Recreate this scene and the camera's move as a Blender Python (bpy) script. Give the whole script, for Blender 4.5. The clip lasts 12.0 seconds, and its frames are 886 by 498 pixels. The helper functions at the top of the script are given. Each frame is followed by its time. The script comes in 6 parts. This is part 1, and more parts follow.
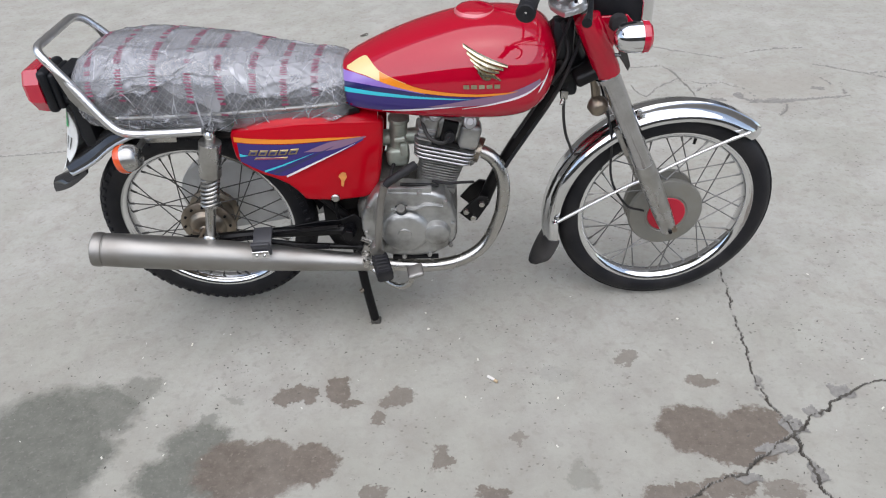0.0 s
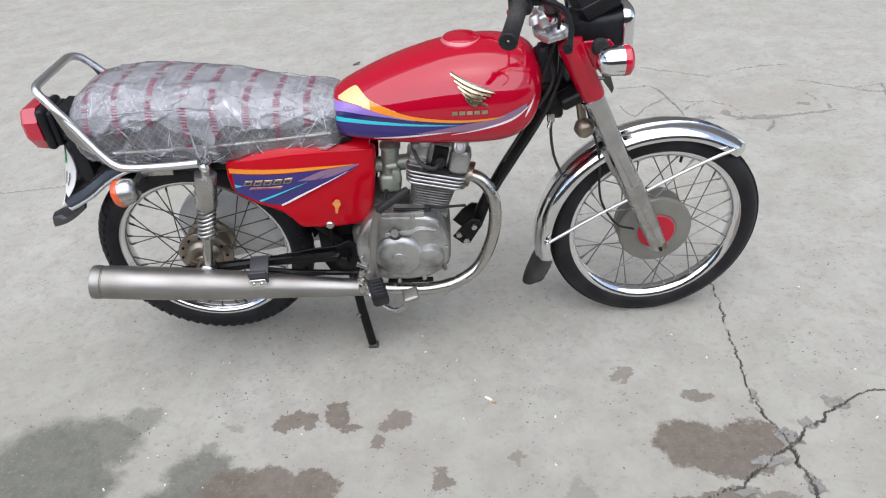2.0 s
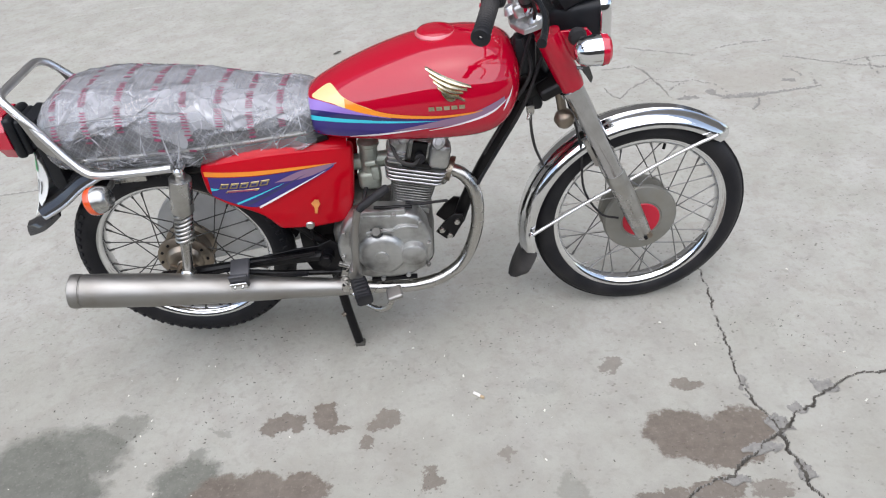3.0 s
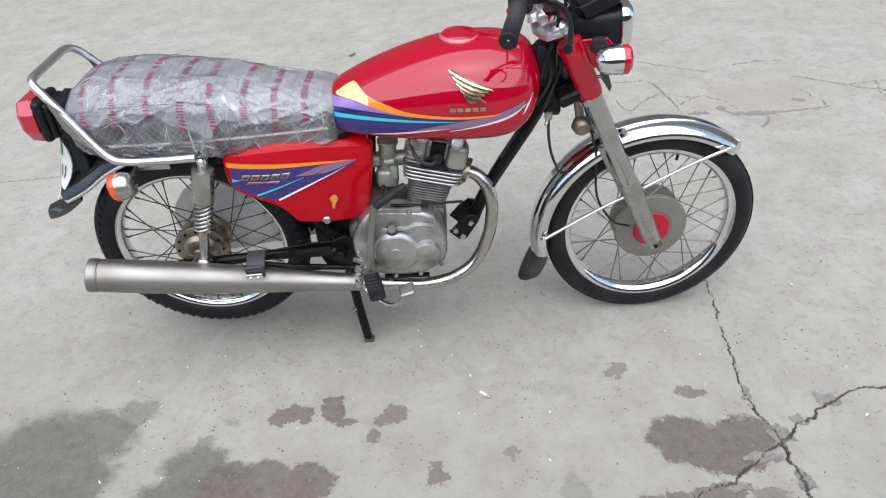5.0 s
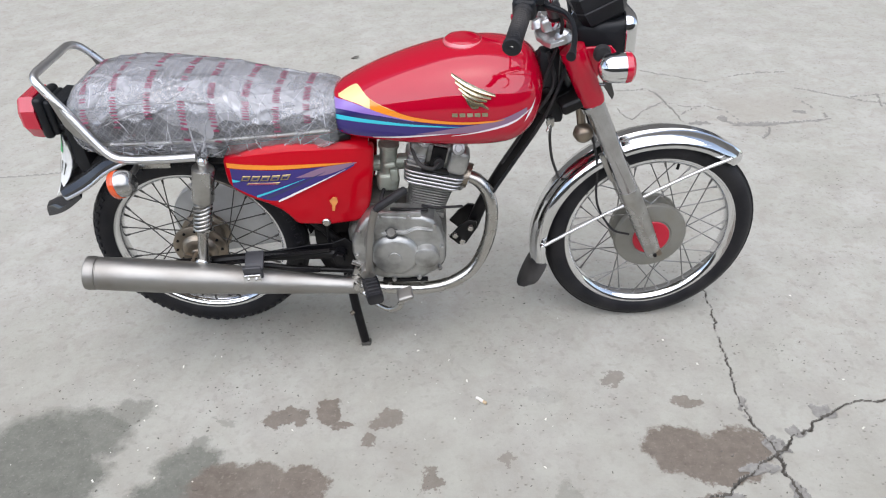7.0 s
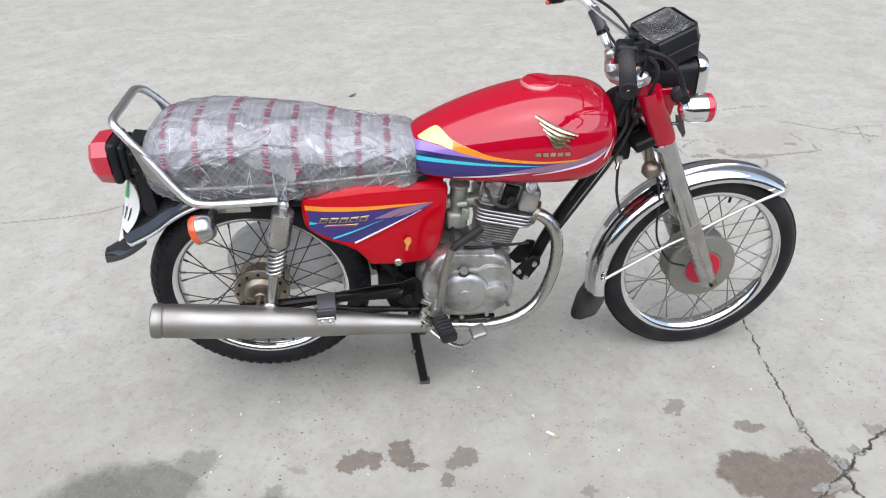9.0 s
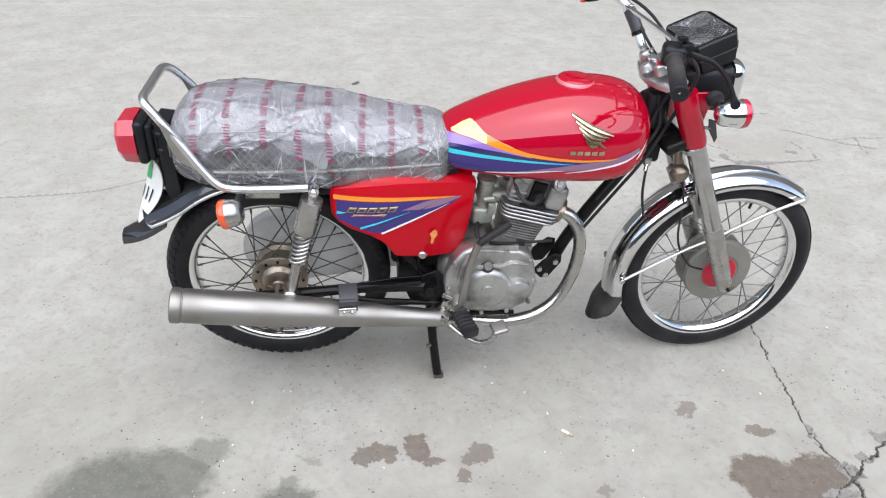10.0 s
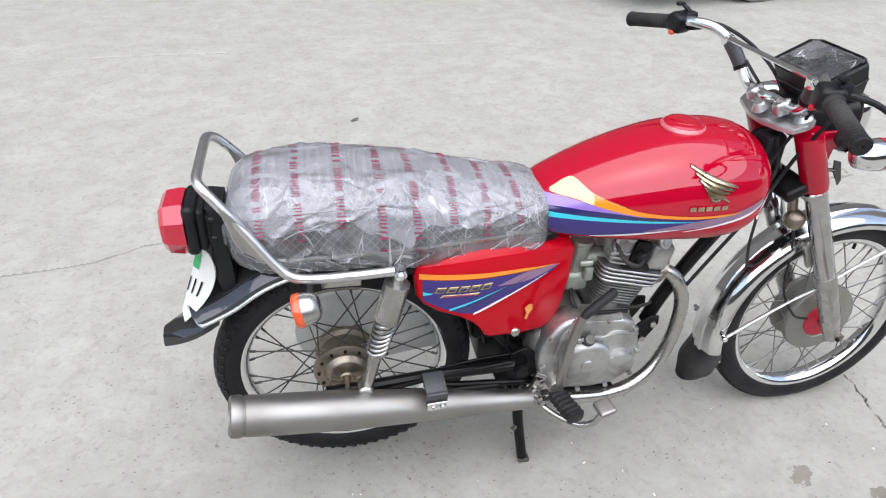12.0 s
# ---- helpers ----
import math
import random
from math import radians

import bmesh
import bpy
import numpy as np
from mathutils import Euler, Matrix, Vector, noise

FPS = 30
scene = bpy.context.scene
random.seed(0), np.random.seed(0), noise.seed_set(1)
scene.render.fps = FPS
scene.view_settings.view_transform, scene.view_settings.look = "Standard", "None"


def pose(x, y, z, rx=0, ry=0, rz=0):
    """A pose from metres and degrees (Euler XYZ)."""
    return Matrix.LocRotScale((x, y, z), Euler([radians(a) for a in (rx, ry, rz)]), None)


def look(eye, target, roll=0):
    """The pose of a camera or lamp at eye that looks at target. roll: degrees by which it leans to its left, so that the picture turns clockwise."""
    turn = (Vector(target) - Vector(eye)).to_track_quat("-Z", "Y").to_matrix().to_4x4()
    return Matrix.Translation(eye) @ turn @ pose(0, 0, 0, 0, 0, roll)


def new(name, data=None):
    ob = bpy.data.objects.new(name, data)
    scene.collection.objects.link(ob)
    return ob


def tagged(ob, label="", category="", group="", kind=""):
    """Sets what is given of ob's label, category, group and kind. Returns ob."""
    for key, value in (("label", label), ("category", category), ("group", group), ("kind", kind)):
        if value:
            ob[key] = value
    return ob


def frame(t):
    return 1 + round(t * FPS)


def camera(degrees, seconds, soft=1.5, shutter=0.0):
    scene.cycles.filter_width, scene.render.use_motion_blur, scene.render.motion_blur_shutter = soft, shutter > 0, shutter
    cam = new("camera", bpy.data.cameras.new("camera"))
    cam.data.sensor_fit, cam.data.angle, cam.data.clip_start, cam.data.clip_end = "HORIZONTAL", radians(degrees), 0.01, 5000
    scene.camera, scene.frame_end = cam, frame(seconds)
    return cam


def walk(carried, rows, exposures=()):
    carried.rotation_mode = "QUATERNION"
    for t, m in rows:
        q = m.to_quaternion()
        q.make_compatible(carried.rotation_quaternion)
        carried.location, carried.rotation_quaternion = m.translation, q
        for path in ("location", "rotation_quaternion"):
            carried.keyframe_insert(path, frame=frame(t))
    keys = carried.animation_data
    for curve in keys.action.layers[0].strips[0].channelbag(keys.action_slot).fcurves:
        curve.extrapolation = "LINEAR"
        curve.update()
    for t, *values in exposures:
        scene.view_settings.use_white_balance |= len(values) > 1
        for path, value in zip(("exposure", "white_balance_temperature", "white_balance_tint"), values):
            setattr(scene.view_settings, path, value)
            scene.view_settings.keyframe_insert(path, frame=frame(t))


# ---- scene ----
cam = camera(63.0, 12.0, soft=1.15)
PATH = [
    (0, (0.704, -1.59, 1.403), (0.612, -0.016, 0.173), -3.3),
    (0.5, (0.695, -1.608, 1.418), (0.609, -0.023, 0.202), -2.9),
    (1, (0.694, -1.61, 1.422), (0.619, -0.021, 0.209), -2.7),
    (1.5, (0.696, -1.623, 1.417), (0.63, -0.007, 0.241), -3.5),
    (2, (0.719, -1.612, 1.419), (0.631, 0.001, 0.24), -4.8),
    (2.5, (0.75, -1.586, 1.427), (0.678, 0.002, 0.213), -6.2),
    (3, (0.747, -1.57, 1.432), (0.673, 0.012, 0.21), -6.5),
    (3.5, (0.724, -1.596, 1.422), (0.638, 0.0, 0.22), -5.8),
    (5.3, (0.71, -1.607, 1.437), (0.643, -0.012, 0.233), -3.9),
    (5.5, (0.712, -1.603, 1.435), (0.65, -0.012, 0.224), -4.1),
    (6, (0.712, -1.604, 1.439), (0.643, 0.004, 0.252), -4.1),
    (6.5, (0.715, -1.608, 1.439), (0.649, -0.002, 0.249), -4.1),
    (7, (0.708, -1.604, 1.435), (0.644, -0.001, 0.24), -2.7),
    (7.5, (0.697, -1.625, 1.449), (0.571, 0.029, 0.33), -3.0),
    (7.7, (0.69, -1.632, 1.451), (0.502, 0.021, 0.342), -3.5),
    (9.3, (0.312, -1.589, 1.467), (0.453, 0.052, 0.332), -0.4),
    (9.5, (0.287, -1.583, 1.465), (0.406, 0.056, 0.326), 0.1),
    (10, (0.247, -1.575, 1.459), (0.433, 0.055, 0.315), 3.1),
    (10.5, (0.204, -1.539, 1.45), (0.366, 0.067, 0.269), 4.6),
    (11, (0.134, -1.4, 1.434), (0.105, 0.22, 0.262), 1.4),
    (11.5, (0.077, -1.306, 1.416), (0.097, 0.335, 0.274), 3.4),
    (12, (-0.019, -1.269, 1.428), (0.294, 0.366, 0.32), 1.7),
]
walk(cam, [(t, look(eye, target, roll)) for t, eye, target, roll in PATH],
     exposures=[(0.0, 1.10), (1.5, 1.26), (6.5, 1.31), (9.5, 1.47), (12.0, 1.52)])

# world, sun and exposure
world = bpy.data.worlds.new("sky")
scene.world = world
world.use_nodes = True
wn = world.node_tree
sky = wn.nodes.new("ShaderNodeTexSky")
sky.sky_type = "NISHITA"
sky.sun_disc = False
sky.sun_elevation, sky.sun_rotation = radians(68), radians(187)
sky.air_density, sky.dust_density, sky.ozone_density = 1.0, 1.0, 1.5
pale = wn.nodes.new("ShaderNodeHueSaturation")
pale.inputs["Saturation"].default_value = 0.72
wn.links.new(sky.outputs[0], pale.inputs["Color"])
wn.links.new(pale.outputs[0], wn.nodes["Background"].inputs[0])
wn.nodes["Background"].inputs[1].default_value = 0.10
sun = new("sun", bpy.data.lights.new("sun", "SUN"))
sun.data.energy, sun.data.angle, sun.data.color = 1.5, radians(100), (1.0, 0.975, 0.975)
sun.matrix_world = look((0, 0, 0), (0.05, 0.55, -1.0))


# ---- materials ----
def material(name, colour, rough=0.5, metal=0.0, coat=0.0, spec=0.5, vary=0.12, scale=40.0, bump=0.0, bump_scale=200.0, rough_vary=0.1, dirt=None, dirt_amount=0.0, dirt_scale=9.0):
    m = bpy.data.materials.new(name)
    m.use_nodes = True
    nt = m.node_tree
    p = nt.nodes["Principled BSDF"]
    p.inputs["Metallic"].default_value = metal
    p.inputs["Coat Weight"].default_value = coat
    p.inputs["Coat Roughness"].default_value = 0.015
    p.inputs["Specular IOR Level"].default_value = spec
    tc = nt.nodes.new("ShaderNodeTexCoord")
    n1 = nt.nodes.new("ShaderNodeTexNoise")
    n1.inputs["Scale"].default_value, n1.inputs["Detail"].default_value = scale, 5
    n2 = nt.nodes.new("ShaderNodeTexNoise")
    n2.inputs["Scale"].default_value, n2.inputs["Detail"].default_value = dirt_scale, 4
    nt.links.new(tc.outputs["Object"], n1.inputs["Vector"])
    nt.links.new(tc.outputs["Object"], n2.inputs["Vector"])
    mix = nt.nodes.new("ShaderNodeMix")
    mix.data_type = "RGBA"
    mix.inputs["A"].default_value = (*[c * (1 - vary) for c in colour], 1)
    mix.inputs["B"].default_value = (*[min(1, c * (1 + vary)) for c in colour], 1)
    nt.links.new(n1.outputs["Fac"], mix.inputs["Factor"])
    out = mix.outputs["Result"]
    if dirt:
        r = nt.nodes.new("ShaderNodeMapRange")
        r.inputs["From Min"].default_value, r.inputs["From Max"].default_value = 0.42, 0.72
        r.inputs["To Max"].default_value = dirt_amount
        nt.links.new(n2.outputs["Fac"], r.inputs["Value"])
        m2 = nt.nodes.new("ShaderNodeMix")
        m2.data_type = "RGBA"
        m2.inputs["B"].default_value = (*dirt, 1)
        nt.links.new(r.outputs[0], m2.inputs["Factor"])
        nt.links.new(out, m2.inputs["A"])
        out = m2.outputs["Result"]
    nt.links.new(out, p.inputs["Base Color"])
    rr = nt.nodes.new("ShaderNodeMapRange")
    rr.inputs["To Min"].default_value, rr.inputs["To Max"].default_value = max(0.01, rough * (1 - rough_vary)), min(1, rough * (1 + 2 * rough_vary))
    nt.links.new(n2.outputs["Fac"], rr.inputs["Value"])
    nt.links.new(rr.outputs[0], p.inputs["Roughness"])
    if bump:
        n3 = nt.nodes.new("ShaderNodeTexNoise")
        n3.inputs["Scale"].default_value, n3.inputs["Detail"].default_value = bump_scale, 3
        nt.links.new(tc.outputs["Object"], n3.inputs["Vector"])
        b = nt.nodes.new("ShaderNodeBump")
        b.inputs["Strength"].default_value, b.inputs["Distance"].default_value = bump, 0.002
        nt.links.new(n3.outputs["Fac"], b.inputs["Height"])
        nt.links.new(b.outputs[0], p.inputs["Normal"])
    return m


RED = material("red_paint", (0.40, 0.001, 0.018), 0.5, 0.0, 1.0, spec=0.0, vary=0.05, scale=300)
RED.node_tree.nodes["Principled BSDF"].inputs["Coat IOR"].default_value = 1.62
RED_COVER = material("red_plastic", (0.46, 0.001, 0.010), 0.35, 0.0, 0.45, spec=0.05, vary=0.06, scale=60)
CHROME = material("chrome", (0.82, 0.83, 0.84), 0.06, 1.0, vary=0.04, rough_vary=0.6, dirt=(0.42, 0.38, 0.33), dirt_amount=0.2)
DULL_CHROME = material("dull_chrome", (0.50, 0.49, 0.465), 0.22, 1.0, vary=0.08, rough_vary=0.4, dirt=(0.33, 0.30, 0.265), dirt_amount=0.35, dirt_scale=14)
STEEL = material("brushed_steel", (0.385, 0.375, 0.355), 0.40, 1.0, vary=0.22, scale=14, rough_vary=0.45, dirt=(0.24, 0.22, 0.19), dirt_amount=0.8, dirt_scale=7)
ALLOY = material("cast_alloy", (0.46, 0.46, 0.445), 0.34, 0.85, vary=0.16, scale=60, bump=0.4, bump_scale=500, dirt=(0.09, 0.083, 0.07), dirt_amount=0.75, dirt_scale=16)
FORK_ALLOY = material("fork_alloy", (0.47, 0.465, 0.45), 0.24, 0.95, vary=0.12, rough_vary=0.4, dirt=(0.24, 0.22, 0.185), dirt_amount=0.6, dirt_scale=18)
GREY_HUB = material("grey_hub_paint", (0.22, 0.215, 0.19), 0.42, 0.35, vary=0.1, dirt=(0.2, 0.18, 0.14), dirt_amount=0.5, dirt_scale=22)
RUSTY = material("worn_steel", (0.29, 0.25, 0.20), 0.34, 0.9, vary=0.2, scale=50, dirt=(0.20, 0.15, 0.11), dirt_amount=0.6, dirt_scale=20, bump=0.2)
SPOKE = material("spoke_steel", (0.05, 0.047, 0.042), 0.4, 0.4, vary=0.3)
TYRE = material("tyre_rubber", (0.008, 0.008, 0.010), 0.5, spec=0.28, vary=0.3, scale=30, bump=0.3, bump_scale=300, dirt=(0.045, 0.042, 0.04), dirt_amount=0.35, dirt_scale=12)
RUBBER = material("black_rubber", (0.012, 0.012, 0.014), 0.55, spec=0.25, vary=0.25, bump=0.3, bump_scale=350, dirt=(0.12, 0.11, 0.10), dirt_amount=0.4)
BLACK = material("black_frame_paint", (0.004, 0.004, 0.005), 0.3, spec=0.22, vary=0.2, dirt=(0.03, 0.026, 0.021), dirt_amount=0.3, dirt_scale=14)
PLASTIC = material("black_plastic", (0.006, 0.007, 0.009), 0.36, spec=0.3, vary=0.2, bump=0.2, bump_scale=700, dirt=(0.035, 0.035, 0.037), dirt_amount=0.25)
GLOSS_BLACK = material("gloss_black", (0.010, 0.010, 0.011), 0.12, coat=1.0, vary=0.1, dirt=(0.07, 0.06, 0.05), dirt_amount=0.2)
RED_LENS = material("red_lens", (0.46, 0.004, 0.028), 0.1, coat=1.0, vary=0.08, scale=20)
ORANGE_LENS = material("orange_lens", (0.66, 0.085, 0.018), 0.15, coat=1.0, vary=0.08)
HUB_RED = material("hub_red_paint", (0.45, 0.008, 0.028), 0.4, vary=0.08)
ZINC = material("zinc_casting", (0.40, 0.43, 0.37), 0.45, 0.6, vary=0.15, bump=0.3, bump_scale=300, dirt=(0.15, 0.13, 0.10), dirt_amount=0.6, dirt_scale=25)
BADGE_GOLD = material("dull_badge_gold", (0.42, 0.33, 0.17), 0.38, 0.9, vary=0.2, dirt=(0.12, 0.09, 0.05), dirt_amount=0.5, dirt_scale=60)
GUARD = material("wrapped_black_guard", (0.075, 0.075, 0.08), 0.07, 0.7, spec=0.9, vary=0.2, bump=0.9, bump_scale=15, dirt=(0.08, 0.075, 0.065), dirt_amount=0.25)
GOLD = material("gilt_badge", (0.66, 0.59, 0.44), 0.22, 1.0, vary=0.12, dirt=(0.25, 0.19, 0.1), dirt_amount=0.5, dirt_scale=60)
ORANGE = material("orange_decal", (0.80, 0.25, 0.010), 0.3, coat=1.0, vary=0.04)
CREAM = material("cream_decal", (0.74, 0.58, 0.27), 0.3, coat=1.0, vary=0.04)
PURPLE = material("purple_decal", (0.030, 0.018, 0.15), 0.3, spec=0.2, coat=1.0, vary=0.06)
LILAC = material("lilac_decal", (0.26, 0.15, 0.48), 0.3, coat=1.0, vary=0.06)
NAVY = material("navy_decal", (0.012, 0.012, 0.09), 0.3, coat=1.0, vary=0.06)
CYAN = material("cyan_decal", (0.03, 0.50, 0.62), 0.3, coat=1.0, vary=0.05)
MAUVE = material("mauve_grey_decal", (0.22, 0.12, 0.20), 0.3, coat=1.0, vary=0.08)
WHITE_DECAL = material("white_decal", (0.80, 0.72, 0.76), 0.3, coat=1.0, vary=0.05)
WHITE = material("white_paint", (0.78, 0.79, 0.77), 0.4, vary=0.05, dirt=(0.5, 0.48, 0.42), dirt_amount=0.4)
GREEN = material("green_paint", (0.02, 0.42, 0.12), 0.4, vary=0.1)
MAROON = material("maroon_ink", (0.25, 0.035, 0.085), 0.4, vary=0.2, scale=200)
GLASS = material("lamp_glass", (0.7, 0.72, 0.74), 0.08, 0.6, coat=1.0, vary=0.05)
DIAL = material("dial_face", (0.04, 0.045, 0.05), 0.12, coat=1.0, vary=0.2)
CAR_PAINT = material("dark_car_paint", (0.05, 0.05, 0.055), 0.25, coat=1.0, vary=0.1)
WHEEL_SILVER = material("silver_wheel_paint", (0.55, 0.55, 0.56), 0.35, 0.6, vary=0.1)
DUST_TYRE = material("dusty_tyre", (0.22, 0.215, 0.21), 0.8, vary=0.2)
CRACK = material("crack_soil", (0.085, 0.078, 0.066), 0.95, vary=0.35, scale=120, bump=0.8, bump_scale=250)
PEBBLE = material("grit", (0.11, 0.10, 0.085), 0.9, vary=0.5, scale=3)
PALE_GRIT = material("pale_grit", (0.7, 0.68, 0.6), 0.8, vary=0.3, scale=3)
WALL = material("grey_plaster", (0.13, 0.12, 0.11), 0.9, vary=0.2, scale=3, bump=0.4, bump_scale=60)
PAPER = material("cigarette_paper", (0.75, 0.72, 0.66), 0.8, vary=0.1)
FILTER = material("cigarette_filter", (0.50, 0.38, 0.24), 0.8, vary=0.2)
LEAF = material("yellow_leaf", (0.62, 0.66, 0.05), 0.6, vary=0.2)
CASE_PAINT = material("silver_case_paint", (0.60, 0.60, 0.585), 0.5, 0.3, vary=0.08, dirt=(0.34, 0.32, 0.29), dirt_amount=0.4, dirt_scale=12)
WRAPPED_RED = material("film_wrapped_red", (0.60, 0.13, 0.15), 0.25, coat=1.0, vary=0.25, scale=45, bump=0.4, bump_scale=60)
FENDER_CHROME = material("thin_fender_chrome", (0.76, 0.77, 0.78), 0.08, 1.0, vary=0.06, rough_vary=0.7, bump=0.35, bump_scale=16, dirt=(0.40, 0.37, 0.33), dirt_amount=0.3, dirt_scale=20)
GREY_SLEEVE = material("grey_sleeve", (0.055, 0.055, 0.06), 0.4, 0.2, vary=0.15)
POLISHED = material("polished_alloy", (0.60, 0.60, 0.60), 0.36, 0.95, vary=0.1, dirt=(0.3, 0.28, 0.26), dirt_amount=0.5, dirt_scale=30)
FORK_CHROME = material("worn_fork_chrome", (0.52, 0.52, 0.53), 0.10, 1.0, vary=0.08, rough_vary=0.6, dirt=(0.30, 0.29, 0.27), dirt_amount=0.5, dirt_scale=22)
GRIMY = material("grimy_alloy", (0.17, 0.165, 0.15), 0.5, 0.6, vary=0.3, scale=40, bump=0.4, bump_scale=300, dirt=(0.05, 0.045, 0.038), dirt_amount=0.8, dirt_scale=16)
SATIN = material("satin_chrome", (0.74, 0.74, 0.74), 0.26, 1.0, vary=0.05, rough_vary=0.5, dirt=(0.42, 0.40, 0.37), dirt_amount=0.3, dirt_scale=12)
RUBBLE = material("crack_rubble", (0.225, 0.215, 0.195), 0.95, vary=0.4, scale=90, bump=0.9, bump_scale=220)
BRIGHT_SPOKE = material("bright_spoke_steel", (0.21, 0.205, 0.195), 0.32, 0.8, vary=0.25)


# ---- shape helpers ----
def curve(xs, ys):
    """A smooth function through the points (Catmull-Rom)."""
    xs, ys = list(map(float, xs)), list(map(float, ys))

    def f(x):
        if x <= xs[0]:
            return ys[0]
        if x >= xs[-1]:
            return ys[-1]
        i = max(k for k in range(len(xs) - 1) if xs[k] <= x)
        slope = lambda k: (ys[min(k + 1, len(ys) - 1)] - ys[max(k - 1, 0)]) / (xs[min(k + 1, len(xs) - 1)] - xs[max(k - 1, 0)])
        h = xs[i + 1] - xs[i]
        u = (x - xs[i]) / h
        a, b = slope(i) * h, slope(i + 1) * h
        return (2 * u**3 - 3 * u**2 + 1) * ys[i] + (u**3 - 2 * u**2 + u) * a + (3 * u**2 - 2 * u**3) * ys[i + 1] + (u**3 - u**2) * b

    return f


def smooth_path(points, steps=6):
    ts = [0.0]
    pts = [Vector(p) for p in points]
    for a, b in zip(pts, pts[1:]):
        ts.append(ts[-1] + (b - a).length)
    fs = [curve(ts, [p[k] for p in pts]) for k in range(3)]
    out = []
    for i in range(len(pts) - 1):
        for j in range(steps):
            t = ts[i] + (ts[i + 1] - ts[i]) * j / steps
            out.append(Vector([f(t) for f in fs]))
    return out + [pts[-1]]


def loft(rings, caps=True, closed=True):
    n = len(rings[0])
    verts = [tuple(v) for r in rings for v in r]
    faces = []
    for i in range(len(rings) - 1):
        for j in range(n if closed else n - 1):
            k = (j + 1) % n
            faces.append((i * n + j, i * n + k, (i + 1) * n + k, (i + 1) * n + j))
    if caps and closed:
        faces.append(tuple(range(n))[::-1])
        faces.append(tuple((len(rings) - 1) * n + j for j in range(n)))
    return verts, faces


def tube(points, r, n=12, steps=0, closed=False):
    pts = smooth_path(points, steps) if steps else [Vector(p) for p in points]
    rs = r if isinstance(r, (list, tuple)) else [r] * len(pts)
    if len(rs) != len(pts):
        rs = [float(np.interp(i / (len(pts) - 1), np.linspace(0, 1, len(rs)), rs)) for i in range(len(pts))]
    rings = []
    side = None
    for i, p in enumerate(pts):
        d = (pts[min(i + 1, len(pts) - 1)] - pts[max(i - 1, 0)]).normalized()
        if side is None:
            side = d.orthogonal().normalized()
        side = (side - d * side.dot(d)).normalized()
        up = d.cross(side)
        rings.append([p + rs[i] * (math.cos(a) * side + math.sin(a) * up) for a in np.linspace(0, 2 * math.pi, n, endpoint=False)])
    return loft(rings)


def lathe(profile, at=(0, 0, 0), axis=(0, 1, 0), n=32, closed=False):
    """Turns (radius, along) pairs round an axis."""
    d = Vector(axis).normalized()
    s = d.orthogonal().normalized()
    u = d.cross(s)
    verts, faces = [], []
    m = len(profile)
    for i in range(n):
        a = 2 * math.pi * i / n
        e = math.cos(a) * s + math.sin(a) * u
        verts += [tuple(Vector(at) + e * r + d * h) for r, h in profile]
    for i in range(n):
        k = (i + 1) % n
        for j in range(m if closed else m - 1):
            l = (j + 1) % m
            faces.append((i * m + j, k * m + j, k * m + l, i * m + l))
    return verts, faces


def rbox(size, at=(0, 0, 0), bevel=0.004, turn=(0, 0, 0), segments=2):
    bm = bmesh.new()
    bmesh.ops.create_cube(bm, size=1.0, matrix=Matrix.Diagonal((*size, 1)))
    bmesh.ops.bevel(bm, geom=bm.edges[:], offset=bevel, segments=segments, affect="EDGES", profile=0.5)
    bm.transform(pose(*at, *turn))
    bm.verts.index_update()
    g = [tuple(v.co) for v in bm.verts], [tuple(v.index for v in f.verts) for f in bm.faces]
    bm.free()
    return g


def slab(outline, y_of, thick, bevel=0.004, segments=2):
    """A plate with an outline in x, z, its near face at y_of(x, z), thick metres deep, its near edge rounded."""
    bm = bmesh.new()
    vs = [bm.verts.new((x, 0, z)) for x, z in outline]
    f = bm.faces.new(vs)
    ext = bmesh.ops.extrude_face_region(bm, geom=[f])
    top = [v for v in ext["geom"] if isinstance(v, bmesh.types.BMVert)]
    for v in top:
        v.co.y -= thick
    bmesh.ops.recalc_face_normals(bm, faces=bm.faces[:])
    es = [e for e in bm.edges if all(v in set(top) for v in e.verts)]
    bmesh.ops.bevel(bm, geom=es, offset=bevel, segments=segments, affect="EDGES", profile=0.5)
    for v in bm.verts:
        v.co.y = y_of(v.co.x, v.co.z) + (v.co.y + thick)
    bmesh.ops.triangulate(bm, faces=[f for f in bm.faces if len(f.verts) > 4])
    bm.verts.index_update()
    g = [tuple(v.co) for v in bm.verts], [tuple(v.index for v in f.verts) for f in bm.faces]
    bm.free()
    return g


def join(*gs):
    verts, faces = [], []
    for v, f in gs:
        k = len(verts)
        verts += list(v)
        faces += [tuple(i + k for i in q) for q in f]
    return verts, faces


def moved(g, m):
    return [tuple(m @ Vector(v)) for v in g[0]], g[1]


def mirrored(g):
    return [(x, -y, z) for x, y, z in g[0]], [tuple(f[::-1]) for f in g[1]]


